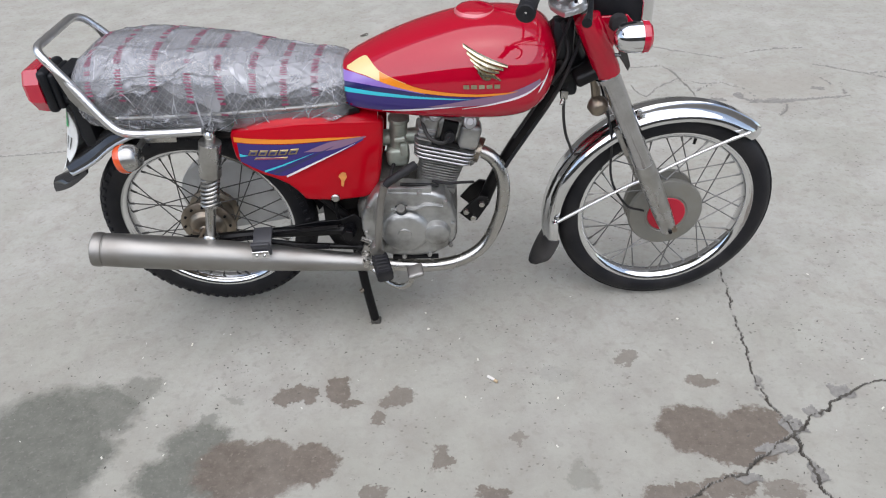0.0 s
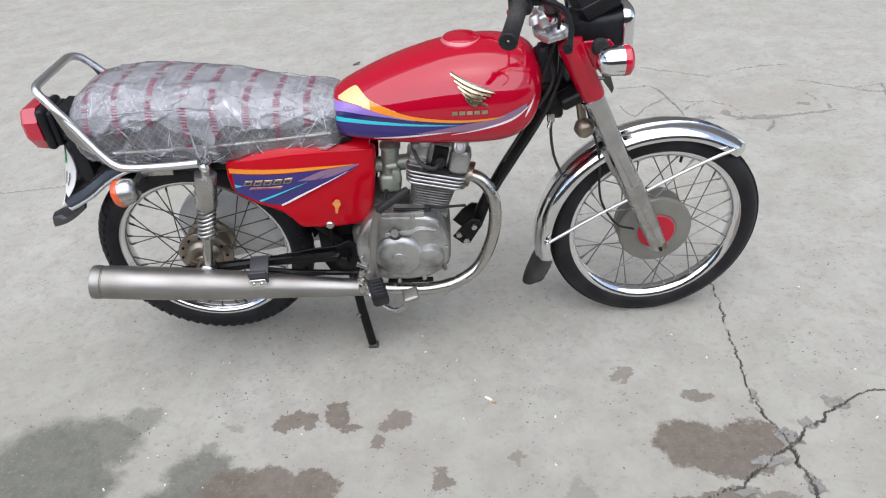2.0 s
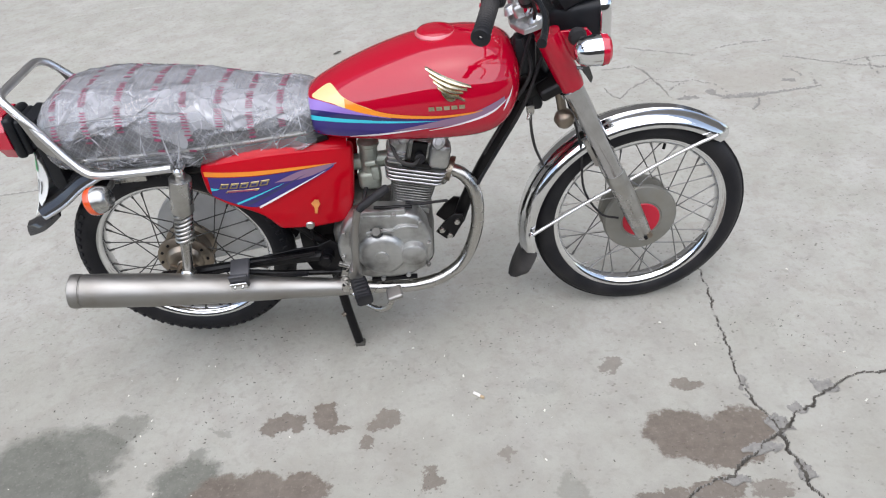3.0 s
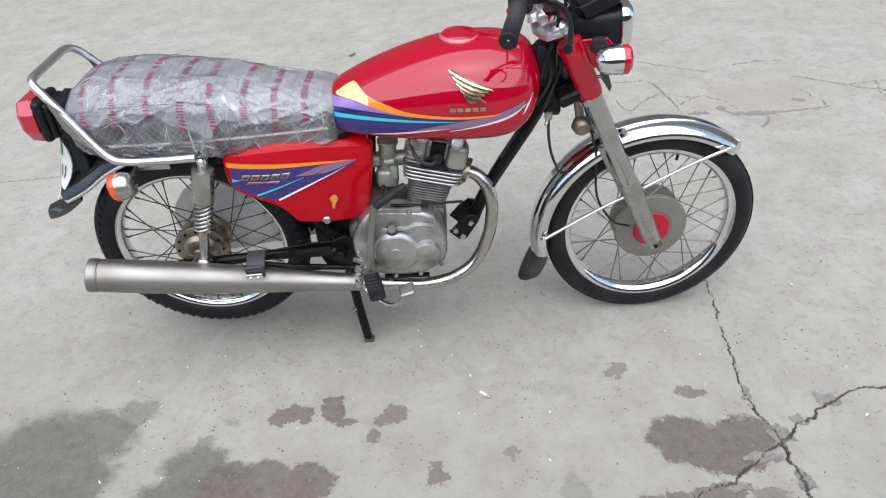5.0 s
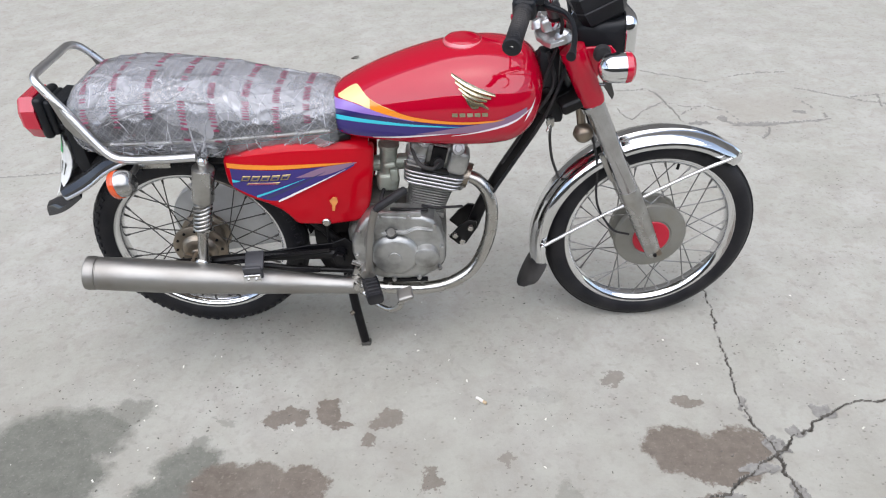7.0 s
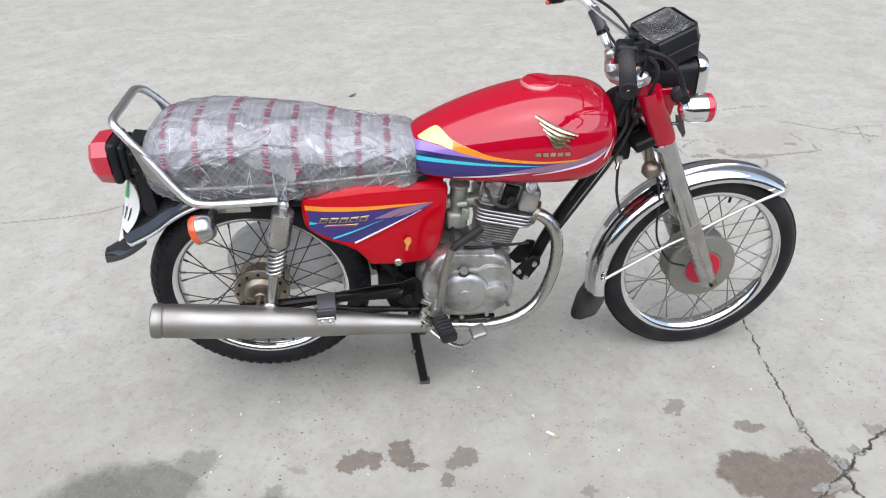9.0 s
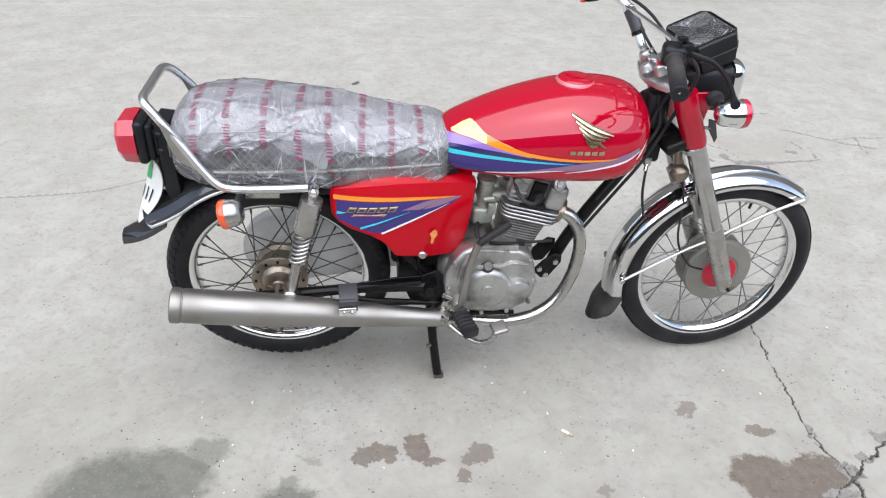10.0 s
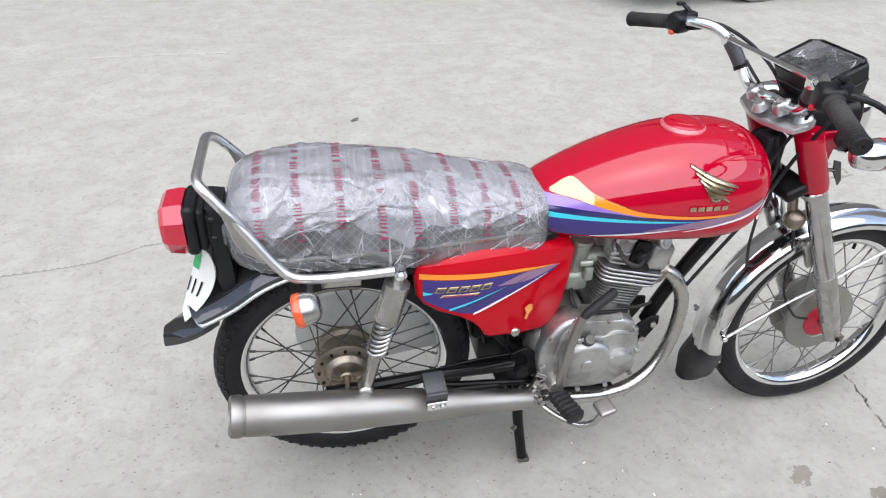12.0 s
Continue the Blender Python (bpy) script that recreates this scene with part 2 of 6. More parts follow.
def part(name, g, material, parent, label="", sharp=35):
    me = bpy.data.meshes.new(name)
    me.from_pydata(g[0], [], g[1])
    me.materials.append(material)
    me.polygons.foreach_set("use_smooth", [True] * len(me.polygons))
    me.set_sharp_from_angle(angle=radians(sharp))
    me.update()
    bm = bmesh.new()
    bm.from_mesh(me)
    bmesh.ops.recalc_face_normals(bm, faces=bm.faces[:])
    bm.to_mesh(me)
    bm.free()
    ob = new(name, me)
    ob.parent = parent
    return tagged(ob, label) if label else ob


def superring(x, w, zt, zb, split, eu, el, n=40, y0=0.0):
    zc = zb + split * (zt - zb)
    out = []
    for a in np.linspace(0, 2 * math.pi, n, endpoint=False):
        c, s = math.cos(a), math.sin(a)
        e, h = (eu, zt - zc) if s >= 0 else (el, zc - zb)
        out.append(Vector((x, y0 + w * math.copysign(abs(c) ** (2 / e), c), zc + h * math.copysign(abs(s) ** (2 / e), s))))
    return out


# ---- motorcycle ----
BIKE_Y = -0.012
bike = new("motorcycle")
bike.location = (0, BIKE_Y, 0)
tagged(bike, "red motorcycle with plastic-wrapped seat, on its centre stand on concrete", "motorcycle")

REAR, FRONT = Vector((0.001, -0.020, 0.312)), Vector((1.204, 0.006, 0.2815))
AXIS_AT, AXIS = Vector((0.940, 0, 0.697)), Vector((-0.4226, 0, 0.9063))
STEER = Matrix.Translation((-0.003, 0.010, 0.001)) @ Matrix.Translation(AXIS_AT) @ Matrix.Rotation(radians(4.0), 4, AXIS) @ Matrix.Translation(-AXIS_AT)


def st(g):
    """Turns a piece of the front end with the steering."""
    return moved(g, STEER)


def fork_x(z):
    return 1.006 + (0.697 - z) * 0.446


# wheels
def wheel(name, at, tyre_r, tyre_w, flange_r, turn, tread):
    f = (lambda g: moved(g, turn)) if turn else (lambda g: g)
    rim = [(0.240, -0.026), (0.243, -0.024), (0.2425, -0.021), (0.236, -0.019), (0.229, -0.013), (0.2245, -0.006), (0.2235, 0), (0.2245, 0.006), (0.229, 0.013), (0.236, 0.019), (0.2425, 0.021), (0.243, 0.024), (0.240, 0.026), (0.235, 0.0262), (0.223, 0.0232), (0.2145, 0.0175), (0.2105, 0.009), (0.2095, 0), (0.2105, -0.009), (0.2145, -0.0175), (0.223, -0.0232), (0.235, -0.0262)]
    w = part(name, f(lathe(rim, at, n=72, closed=True)), CHROME, bike, "spoked wheel with a chromed rim")
    prof = []
    for a in np.linspace(-2.35, 2.35, 19):
        prof.append((tyre_r - tyre_w * 0.98 + tyre_w * 0.98 * math.cos(a), tyre_w * math.sin(a)))
    tyre = lathe(prof, at, n=72)
    gs = [tyre]
    if tread:
        for i in range(64):
            a = 2 * math.pi * i / 64
            m = Matrix.Translation(at) @ Matrix.Rotation(a, 4, "Y")
            for s in (-1, 1):
                gs.append(moved(rbox((0.006, 0.020, 0.016), (tyre_r - 0.0078, s * 0.017, 0), 0.0015, (0, 0, s * 28), 1), m))
                gs.append(moved(rbox((0.006, 0.012, 0.011), (tyre_r - 0.0196, s * 0.0325, 0.008), 0.0015, (0, 0, s * 60), 1), m))
    else:
        for s in (-0.012, -0.004, 0.004, 0.012):
            r = tyre_r + 0.0005 - abs(s) * 0.09
            gs.append(lathe([(r - 0.002, s - 0.003), (r + 0.001, s - 0.0022), (r + 0.001, s + 0.0022), (r - 0.002, s + 0.003)], at, n=72))
    part("tyre", f(join(*gs)), TYRE, w, "black tyre with worn tread")
    for i in range(36):
        a = 2 * math.pi * (i + 0.5) / 36
        s = 1 if i % 2 else -1
        lead = (1 if (i // 2) % 2 else -1) * radians(52)
        p0 = at + Vector((flange_r * math.cos(a + lead), s * 0.030, flange_r * math.sin(a + lead)))
        p1 = at + Vector((0.2115 * math.cos(a), s * 0.005, 0.2115 * math.sin(a)))
        d = (p1 - p0).normalized()
        g = join(tube([p0, p1], 0.0016, 6), tube([p1 - d * 0.014, p1 + d * 0.001], 0.0029, 6))
        part("spoke", f(g), SPOKE if tread else BRIGHT_SPOKE, w)
    return w, f


LEAN_BACK = Matrix.Translation(REAR) @ Matrix.Rotation(radians(3.0), 4, "X") @ Matrix.Translation(-REAR)
rear_wheel, rw = wheel("rear_wheel", REAR, 0.2855, 0.035, 0.062, LEAN_BACK, True)
front_wheel, fw = wheel("front_wheel", FRONT, 0.2803, 0.032, 0.080, STEER, False)

# rear hub: worn drum with bolt heads, right side cover
part("hub", rw(lathe([(0.0, -0.064), (0.014, -0.064), (0.018, -0.058), (0.034, -0.056), (0.043, -0.050), (0.049, -0.040), (0.065, -0.038), (0.0715, -0.034), (0.0725, -0.027), (0.062, -0.022), (0.056, 0.02), (0.066, 0.026), (0.067, 0.036), (0.045, 0.04), (0.0, 0.042)], REAR, n=40)), RUSTY, rear_wheel, "worn bronze-grey rear hub")
for i in range(12):
    a = 2 * math.pi * i / 12
    c = REAR + Vector((0.060 * math.cos(a), -0.0385, 0.060 * math.sin(a)))
    part("bolt", rw(lathe([(0, -0.004), (0.0032, -0.004), (0.004, -0.002), (0.004, 0.002)], c, n=6)), BLACK, rear_wheel)
part("brake_plate", rw(join(lathe([(0.0, -0.060), (0.020, -0.060), (0.030, -0.0585), (0.038, -0.055)], REAR + Vector((0.003, 0, 0.004)), n=28), rbox((0.052, 0.010, 0.014), REAR + Vector((-0.012, -0.062, -0.010)), 0.004, (0, 24, 0)), lathe([(0, -0.012), (0.009, -0.012), (0.011, -0.008), (0.011, 0)], REAR + Vector((-0.030, -0.056, -0.020)), n=14), rbox((0.016, 0.012, 0.040), REAR + Vector((0.030, -0.060, -0.018)), 0.004, (0, -20, 0)))), RUSTY, rear_wheel, "cast brake plate with cam lever")
part("axle", join(tube([REAR + Vector((0, -0.135, 0)), REAR + Vector((0, 0.135, 0))], 0.0085), lathe([(0, -0.150), (0.012, -0.150), (0.014, -0.147), (0.014, -0.136), (0, -0.136)], REAR, n=6)), RUSTY, rear_wheel, "axle with hexagon nut")
# front hub with red centre
part("hub", fw(lathe([(0.0, -0.036), (0.053, -0.036), (0.055, -0.038), (0.060, -0.038), (0.084, -0.034), (0.094, -0.032), (0.097, -0.028), (0.098, -0.020), (0.088, -0.017), (0.072, -0.018), (0.072, 0.02), (0.094, 0.024), (0.096, 0.036), (0.06, 0.046), (0, 0.046)], FRONT, n=48)), GREY_HUB, front_wheel, "grey-painted drum hub")
part("hub_cap", fw(lathe([(0.0, -0.0395), (0.047, -0.0390), (0.0495, -0.0365), (0.047, -0.035)], FRONT, n=40)), HUB_RED, front_wheel, "red painted hub centre")
part("axle", fw(join(tube([FRONT + Vector((0, -0.112, 0)), FRONT + Vector((0, 0.112, 0))], 0.0075), lathe([(0, -0.050), (0.011, -0.050), (0.012, -0.048), (0.012, -0.034)], FRONT, n=12))), RUSTY, front_wheel)
part("valve", fw(tube([FRONT + Vector((0.06, 0, 0.212)), FRONT + Vector((0.054, -0.004, 0.185))], 0.004, 8)), BLACK, front_wheel)

# chain case on the far side
def stadium(p, q, r0, r1, n=14):
    p, q = Vector((p[0], 0, p[1])), Vector((q[0], 0, q[1]))
    ang = math.atan2(q.z - p.z, q.x - p.x)
    out = []
    for i in range(n + 1):
        a = ang + math.pi / 2 + math.pi * i / n
        out.append((p.x + r0 * math.cos(a), p.z + r0 * math.sin(a)))
    for i in range(n + 1):
        a = ang - math.pi / 2 + math.pi * i / n
        out.append((q.x + r1 * math.cos(a), q.z + r1 * math.sin(a)))
    return out


part("chain_case", slab(stadium((REAR.x, REAR.z), (0.40, 0.325), 0.112, 0.062), lambda x, z: 0.080, 0.035, 0.006), CASE_PAINT, bike, "silver sheet-metal chain case")

# swing arm and shock absorbers
def both(name, g, mat, parent=bike, label=""):
    a = part(name, g, mat, parent, label)
    b = part(name, mirrored(g), mat, parent, label)
    return a, b


part("swing_arm", join(*[tube([(0.385, s * 0.105, 0.322), (0.20, s * 0.105, 0.318), (0.03, s * 0.112, 0.308), (-0.045, s * 0.112, 0.303)], 0.0135, 10) for s in (-1, 1)], tube([(0.385, -0.12, 0.322), (0.385, 0.12, 0.322)], 0.018), lathe([(0, -0.013), (0.014, -0.013), (0.016, -0.01), (0.016, 0), (0, 0)], (0.383, -0.122, 0.322), n=6)), BLACK, bike, "black tubular swing arm")
part("footrest_bracket", join(slab([(0.205, 0.322), (0.300, 0.338), (0.385, 0.345), (0.432, 0.330), (0.432, 0.250), (0.400, 0.232), (0.360, 0.262), (0.335, 0.268), (0.322, 0.300), (0.290, 0.306), (0.215, 0.308)], lambda x, z: -0.092, 0.005, 0.001, 1), tube([(0.43, -0.088, 0.25), (0.25, -0.088, 0.262), (0.17, -0.10, 0.285)], 0.008, 10)), BLACK, bike, "black footrest bracket plate")
part("torque_arm", join(tube([(0.33, -0.128, 0.285), (0.18, -0.132, 0.290), (0.06, -0.122, 0.262)], 0.006, 8), tube([(0.06, -0.128, 0.305), (0.20, -0.130, 0.333), (0.36, -0.122, 0.345)], 0.0045, 8)), BLACK, bike)
for s in (-1, 1):
    top, bot = Vector((0.112, s * 0.152, 0.634)), Vector((0.036, s * 0.142, 0.325))
    d = bot - top
    at = lambda u: top + d * u
    shock = part("shock_absorber", join(tube([at(0.075), at(0.08), at(0.36), at(0.365)], [0.018, 0.0255, 0.0265, 0.021], 20), tube([at(0.02), at(0.10)], 0.012)), FORK_ALLOY, bike, "silver shrouded rear shock absorber")
    coil = [at(0.355 + 0.27 * i / 96) + 0.0205 * (math.cos(i * 2 * math.pi * 7 / 96) * Vector((1, 0, 0.23)) + math.sin(i * 2 * math.pi * 7 / 96) * Vector((0, 1, 0))) for i in range(97)]
    part("spring", tube(coil, 0.0042, 8), FORK_ALLOY, shock, "chromed coil spring")
    part("damper_rod", join(tube([at(0.34), at(0.62)], 0.012, 12), tube([at(0.615), at(0.63), at(0.64), at(0.99)], [0.022, 0.024, 0.0135, 0.0125], 14), lathe([(0, -0.016), (0.014, -0.016), (0.018, -0.012), (0.018, 0.012), (0.014, 0.016), (0, 0.016)], at(0.985), n=20)), DULL_CHROME, shock)
    part("bolt", lathe([(0, -0.020), (0.005, -0.0195), (0.0075, -0.017), (0.0085, -0.013), (0.0115, -0.012), (0.0115, 0.014), (0, 0.016)], at(0.0), axis=(0, -s, 0) if s > 0 else (0, 1, 0), n=20), CHROME, shock)

# frame
frame_parts = [
    tube([(0.905, 0, 0.665), (0.865, 0, 0.595), (0.80, 0, 0.488), (0.752, 0, 0.395), (0.725, 0, 0.325)], 0.0165, 12, 4),
    tube([(0.93, 0, 0.745), (0.85, 0, 0.715), (0.60, 0, 0.665), (0.40, 0, 0.650)], 0.019, 12, 4),
    tube([(0.945, 0, 0.700), (0.895, 0, 0.805)], 0.027, 16),
    tube([(0.44, 0, 0.655), (0.405, 0, 0.48), (0.385, 0, 0.32), (0.40, 0, 0.24)], 0.017, 12, 4),
]
for s in (-1, 1):
    frame_parts.append(tube([(0.44, s * 0.07, 0.645), (0.20, s * 0.096, 0.606), (0.02, s * 0.106, 0.614), (-0.14, s * 0.10, 0.64)], 0.0135, 10, 4))
    frame_parts.append(tube([(0.385, s * 0.07, 0.325), (0.26, s * 0.095, 0.49), (0.175, s * 0.096, 0.600)], 0.0115, 10))
    frame_parts.append(slab([(0.355, 0.29), (0.38, 0.265), (0.43, 0.285), (0.425, 0.34), (0.40, 0.365), (0.365, 0.35)], (lambda x, z, s=s: s * 0.098 - 0.003), 0.006, 0.001, 1))
part("frame", join(*frame_parts), BLACK, bike, "black tubular steel frame")
mount = [(0.664, 0.318), (0.688, 0.294), (0.708, 0.296), (0.738, 0.345), (0.736, 0.366), (0.716, 0.370), (0.690, 0.350)]
part("engine_mount", slab(mount, lambda x, z: -0.042, 0.006, 0.001, 1), BLACK, bike, "black engine mounting plate")
part("engine_mount", slab(mount, lambda x, z: 0.036, 0.006, 0.001, 1), BLACK, bike, "black engine mounting plate")
for c in ((0.698, -0.043, 0.309), (0.720, -0.043, 0.350), (0.680, -0.043, 0.328)):
    part("bolt", lathe([(0, -0.010), (0.007, -0.010), (0.0085, -0.008), (0.0085, 0)], c, n=6), DULL_CHROME, bike)
# last two boxes: black fill added for the dark space below the cover
part("battery_box", join(rbox((0.16, 0.13, 0.15), (0.335, 0, 0.50), 0.012), rbox((0.10, 0.12, 0.10), (0.40, 0, 0.40), 0.01), rbox((0.13, 0.15, 0.03), (0.23, 0, 0.60), 0.008), rbox((0.15, 0.12, 0.18), (0.362, 0.02, 0.435), 0.012), rbox((0.125, 0.10, 0.20), (0.366, 0.02, 0.37), 0.01), tube([(0.355, -0.085, 0.43), (0.355, -0.085, 0.34)], 0.004, 8)), BLACK, bike, "black air box and battery tray with added black filler blocks")
part("inner_mudguard", loft([[REAR + Vector((r * math.cos(a), y, r * math.sin(a))) for r, y in ((0.312, -0.06), (0.318, -0.05), (0.322, 0), (0.318, 0.05), (0.312, 0.06), (0.309, 0.05), (0.318, 0), (0.309, -0.05))] for a in np.linspace(radians(10), radians(112), 16)]), BLACK, bike)

# fuel tank
TX = [0.398, 0.410, 0.45, 0.52, 0.60, 0.68, 0.76, 0.82, 0.856, 0.877, 0.889, 0.893]
tank_w = curve(TX, [0.060, 0.080, 0.096, 0.115, 0.131, 0.140, 0.142, 0.136, 0.121, 0.098, 0.066, 0.03])
tank_t = curve(TX, [0.720, 0.737, 0.760, 0.790, 0.816, 0.834, 0.839, 0.832, 0.819, 0.800, 0.774, 0.756])
tank_b = curve(TX, [0.660, 0.645, 0.633, 0.625, 0.619, 0.616, 0.615, 0.624, 0.646, 0.677, 0.714, 0.743])
T_SPLIT, T_UP, T_LOW = 0.40, 2.25, 3.2


def tank_y(x, z, lift=0.0):
    w, t, b = tank_w(x), tank_t(x), tank_b(x)
    zc = b + T_SPLIT * (t - b)
    e, h = (T_UP, t - zc) if z >= zc else (T_LOW, zc - b)
    return -w * max(0.0, 1 - min(1.0, abs(z - zc) / h) ** e) ** (1 / e) - lift


def tank_ring(x, grow=0.0):
    return superring(x, tank_w(x) + grow, tank_t(x) + grow, tank_b(x) - grow, T_SPLIT, T_UP, T_LOW, 56)


xs = [0.398, 0.402, 0.41] + list(np.linspace(0.425, 0.855, 34)) + [0.863, 0.871, 0.877, 0.882, 0.886, 0.889, 0.8915, 0.893]
tank = part("fuel_tank", loft([tank_ring(x) for x in xs]), RED, bike, "glossy red fuel tank with striped decals", 60)
cap_at = Vector((0.712, 0, 0.830))
part("filler_cap", lathe([(0, 0.016), (0.026, 0.0165), (0.037, 0.0145), (0.0415, 0.011), (0.042, 0.005), (0.0425, -0.004)], cap_at, axis=(0.03, 0, 1), n=40), RED, tank, "red filler cap wrapped in clear film")
part("cap_rim", lathe([(0.0425, -0.002), (0.0455, 0.0), (0.0465, 0.004), (0.0445, 0.0085), (0.0415, 0.0105)], cap_at, axis=(0.03, 0, 1), n=40), WRAPPED_RED, tank, "crumpled film round the cap")


def strip(top, bottom, x0, x1, surface, lift, nx=36, nz=5):
    rows = []
    for i in range(nx + 1):
        x = x0 + (x1 - x0) * i / nx
        a, b = top(x), bottom(x)
        rows.append([Vector((x, surface(x, b + (a - b) * j / nz, lift), b + (a - b) * j / nz)) for j in range(nz + 1)])
    return loft(rows, caps=False, closed=False)


# decal bands: (name, material, x, top heights, bottom heights)
bands = [
    ("decal_orange", ORANGE, (0.50, 0.55, 0.60, 0.70, 0.77, 0.80), (0.7425, 0.725, 0.7125, 0.703, 0.704, 0.706), (0.7225, 0.711, 0.7035, 0.697, 0.700, 0.705), 0.0016),
    ("decal_cream", CREAM, (0.423, 0.455, 0.472, 0.50, 0.56), (0.738, 0.756, 0.7605, 0.7435, 0.7225), (0.7345, 0.7325, 0.7305, 0.7235, 0.7215), 0.0012),
    ("decal_lilac", LILAC, (0.412, 0.44, 0.48, 0.54, 0.60), (0.731, 0.7325, 0.7275, 0.7135, 0.7025), (0.714, 0.715, 0.713, 0.709, 0.7015), 0.0016),
    ("decal_purple", PURPLE, (0.410, 0.50, 0.60, 0.70, 0.78, 0.84), (0.716, 0.7215, 0.7025, 0.696, 0.699, 0.709), (0.656, 0.6535, 0.662, 0.676, 0.691, 0.706), 0.0010),
    ("decal_navy", NAVY, (0.412, 0.50, 0.58, 0.66), (0.7135, 0.709, 0.703, 0.694), (0.7045, 0.700, 0.6955, 0.693), 0.0016),
    ("decal_cyan", CYAN, (0.411, 0.50, 0.60, 0.70), (0.7035, 0.6995, 0.6955, 0.6905), (0.693, 0.691, 0.690, 0.690), 0.0016),
    ("decal_mauve", MAUVE, (0.60, 0.70, 0.78, 0.85), (0.6705, 0.690, 0.704, 0.727), (0.670, 0.674, 0.687, 0.712), 0.0014),
    ("decal_white", WHITE_DECAL, (0.50, 0.56, 0.62, 0.68), (0.6545, 0.662, 0.6695, 0.6745), (0.652, 0.657, 0.6655, 0.674), 0.0018),
    ("decal_white", WHITE_DECAL, (0.68, 0.75, 0.82, 0.862), (0.6675, 0.681, 0.7005, 0.724), (0.6665, 0.677, 0.695, 0.7235), 0.0018),
    ("decal_white", WHITE_DECAL, (0.845, 0.853, 0.862, 0.87), (0.694, 0.712, 0.727, 0.742), (0.6935, 0.703, 0.719, 0.7415), 0.0018),
]
for name, mat, bx, bt, bb, lift in bands:
    part(name, strip(curve(bx, bt), curve(bx, bb), bx[0], bx[-1], tank_y, lift), mat, tank)


def feather(tip, root, width, droop, n=8):
    """One raised feather of the wing badge, from its tip to its root."""
    rows = []
    for i in range(n + 1):
        u = i / n
        x = tip[0] + (root[0] - tip[0]) * u
        z = tip[1] + (root[1] - tip[1]) * u - droop * math.sin(math.pi * u)
        w = width * (0.25 + 0.75 * math.sin(math.pi * min(1, 0.15 + u * 0.75)))
        rows.append([Vector((x, tank_y(x, z + dz, l), z + dz)) for dz, l in ((w / 2, 0.0006), (w / 4, 0.0045), (-w / 4, 0.0045), (-w / 2, 0.0006))])
    return loft(rows, caps=False, closed=False)


badge = [feather((0.685 + 0.0075 * i, 0.799 - 0.0115 * i), (0.779 - 0.009 * i, 0.760 - 0.0055 * i), 0.0105 - 0.0004 * i, 0.004 + 0.001 * i) for i in range(5)]
badge.append(feather((0.724, 0.744), (0.764, 0.733), 0.009, -0.004))
part("wing_badge", join(*badge), GOLD, tank, "gilt wing-shaped tank badge")
for i in range(5):
    x0 = 0.684 + 0.0165 * i
    part("badge_bar", strip(lambda x: 0.7250, lambda x: 0.7160, x0, x0 + 0.0125, tank_y, 0.0035, 3, 2), GOLD, tank)

# seat and clear plastic wrap
SX = [-0.205, -0.195, -0.165, -0.12, -0.05, 0.05, 0.15, 0.25, 0.33, 0.39, 0.415, 0.425]
seat_w = curve(SX, [0.070, 0.098, 0.118, 0.127, 0.130, 0.128, 0.122, 0.112, 0.102, 0.094, 0.086, 0.07])
seat_t = curve(SX, [0.730, 0.758, 0.782, 0.795, 0.798, 0.793, 0.779, 0.757, 0.742, 0.733, 0.728, 0.715])
seat_b = curve(SX, [0.690, 0.672, 0.658, 0.650, 0.645, 0.642, 0.640, 0.643, 0.650, 0.656, 0.662, 0.672])
vinyl = material("seat_vinyl", (0.045, 0.045, 0.05), 0.45, vary=0.25, scale=15, bump=0.25, bump_scale=400)
nt = vinyl.node_tree
tcn = nt.nodes.new("ShaderNodeTexCoord")
quilt = []
for turn in (40, -40):
    mp = nt.nodes.new("ShaderNodeMapping")
    mp.inputs["Rotation"].default_value = (0, radians(turn), 0)
    wv = nt.nodes.new("ShaderNodeTexWave")
    wv.wave_type, wv.bands_direction = "BANDS", "X"
    wv.inputs["Scale"].default_value = 24
    nt.links.new(tcn.outputs["Object"], mp.inputs[0])
    nt.links.new(mp.outputs[0], wv.inputs["Vector"])
    pw = nt.nodes.new("ShaderNodeMath")
    pw.operation = "POWER"
    pw.inputs[1].default_value = 14
    nt.links.new(wv.outputs["Fac"], pw.inputs[0])
    quilt.append(pw.outputs[0])
mx = nt.nodes.new("ShaderNodeMath")
mx.operation = "MAXIMUM"
nt.links.new(quilt[0], mx.inputs[0])
nt.links.new(quilt[1], mx.inputs[1])
base_in = nt.nodes["Principled BSDF"].inputs["Base Color"]
old = base_in.links[0].from_socket
qm = nt.nodes.new("ShaderNodeMix")
qm.data_type = "RGBA"
qm.inputs["B"].default_value = (0.20, 0.20, 0.21, 1)
nt.links.new(mx.outputs[0], qm.inputs["Factor"])
nt.links.new(old, qm.inputs["A"])
nt.links.new(qm.outputs["Result"], base_in)

xs = list(np.linspace(-0.205, 0.425, 50))
seat = part("seat", loft([superring(x, seat_w(x), seat_t(x), seat_b(x) - 0.006, 0.46, 2.9, 5.0, 48) for x in xs]), vinyl, bike, "dark quilted seat under printed clear plastic", 60)
trim_pts = [(x, -seat_w(x) - 0.003, 0.668 - 0.01 * (x > 0.3) * (0.3 - x)) for x in np.linspace(-0.15, 0.40, 24)]
part("trim", join(tube(trim_pts, 0.0055, 8), mirrored(tube(trim_pts, 0.0055, 8))), FORK_ALLOY, seat, "bright metal trim bead")



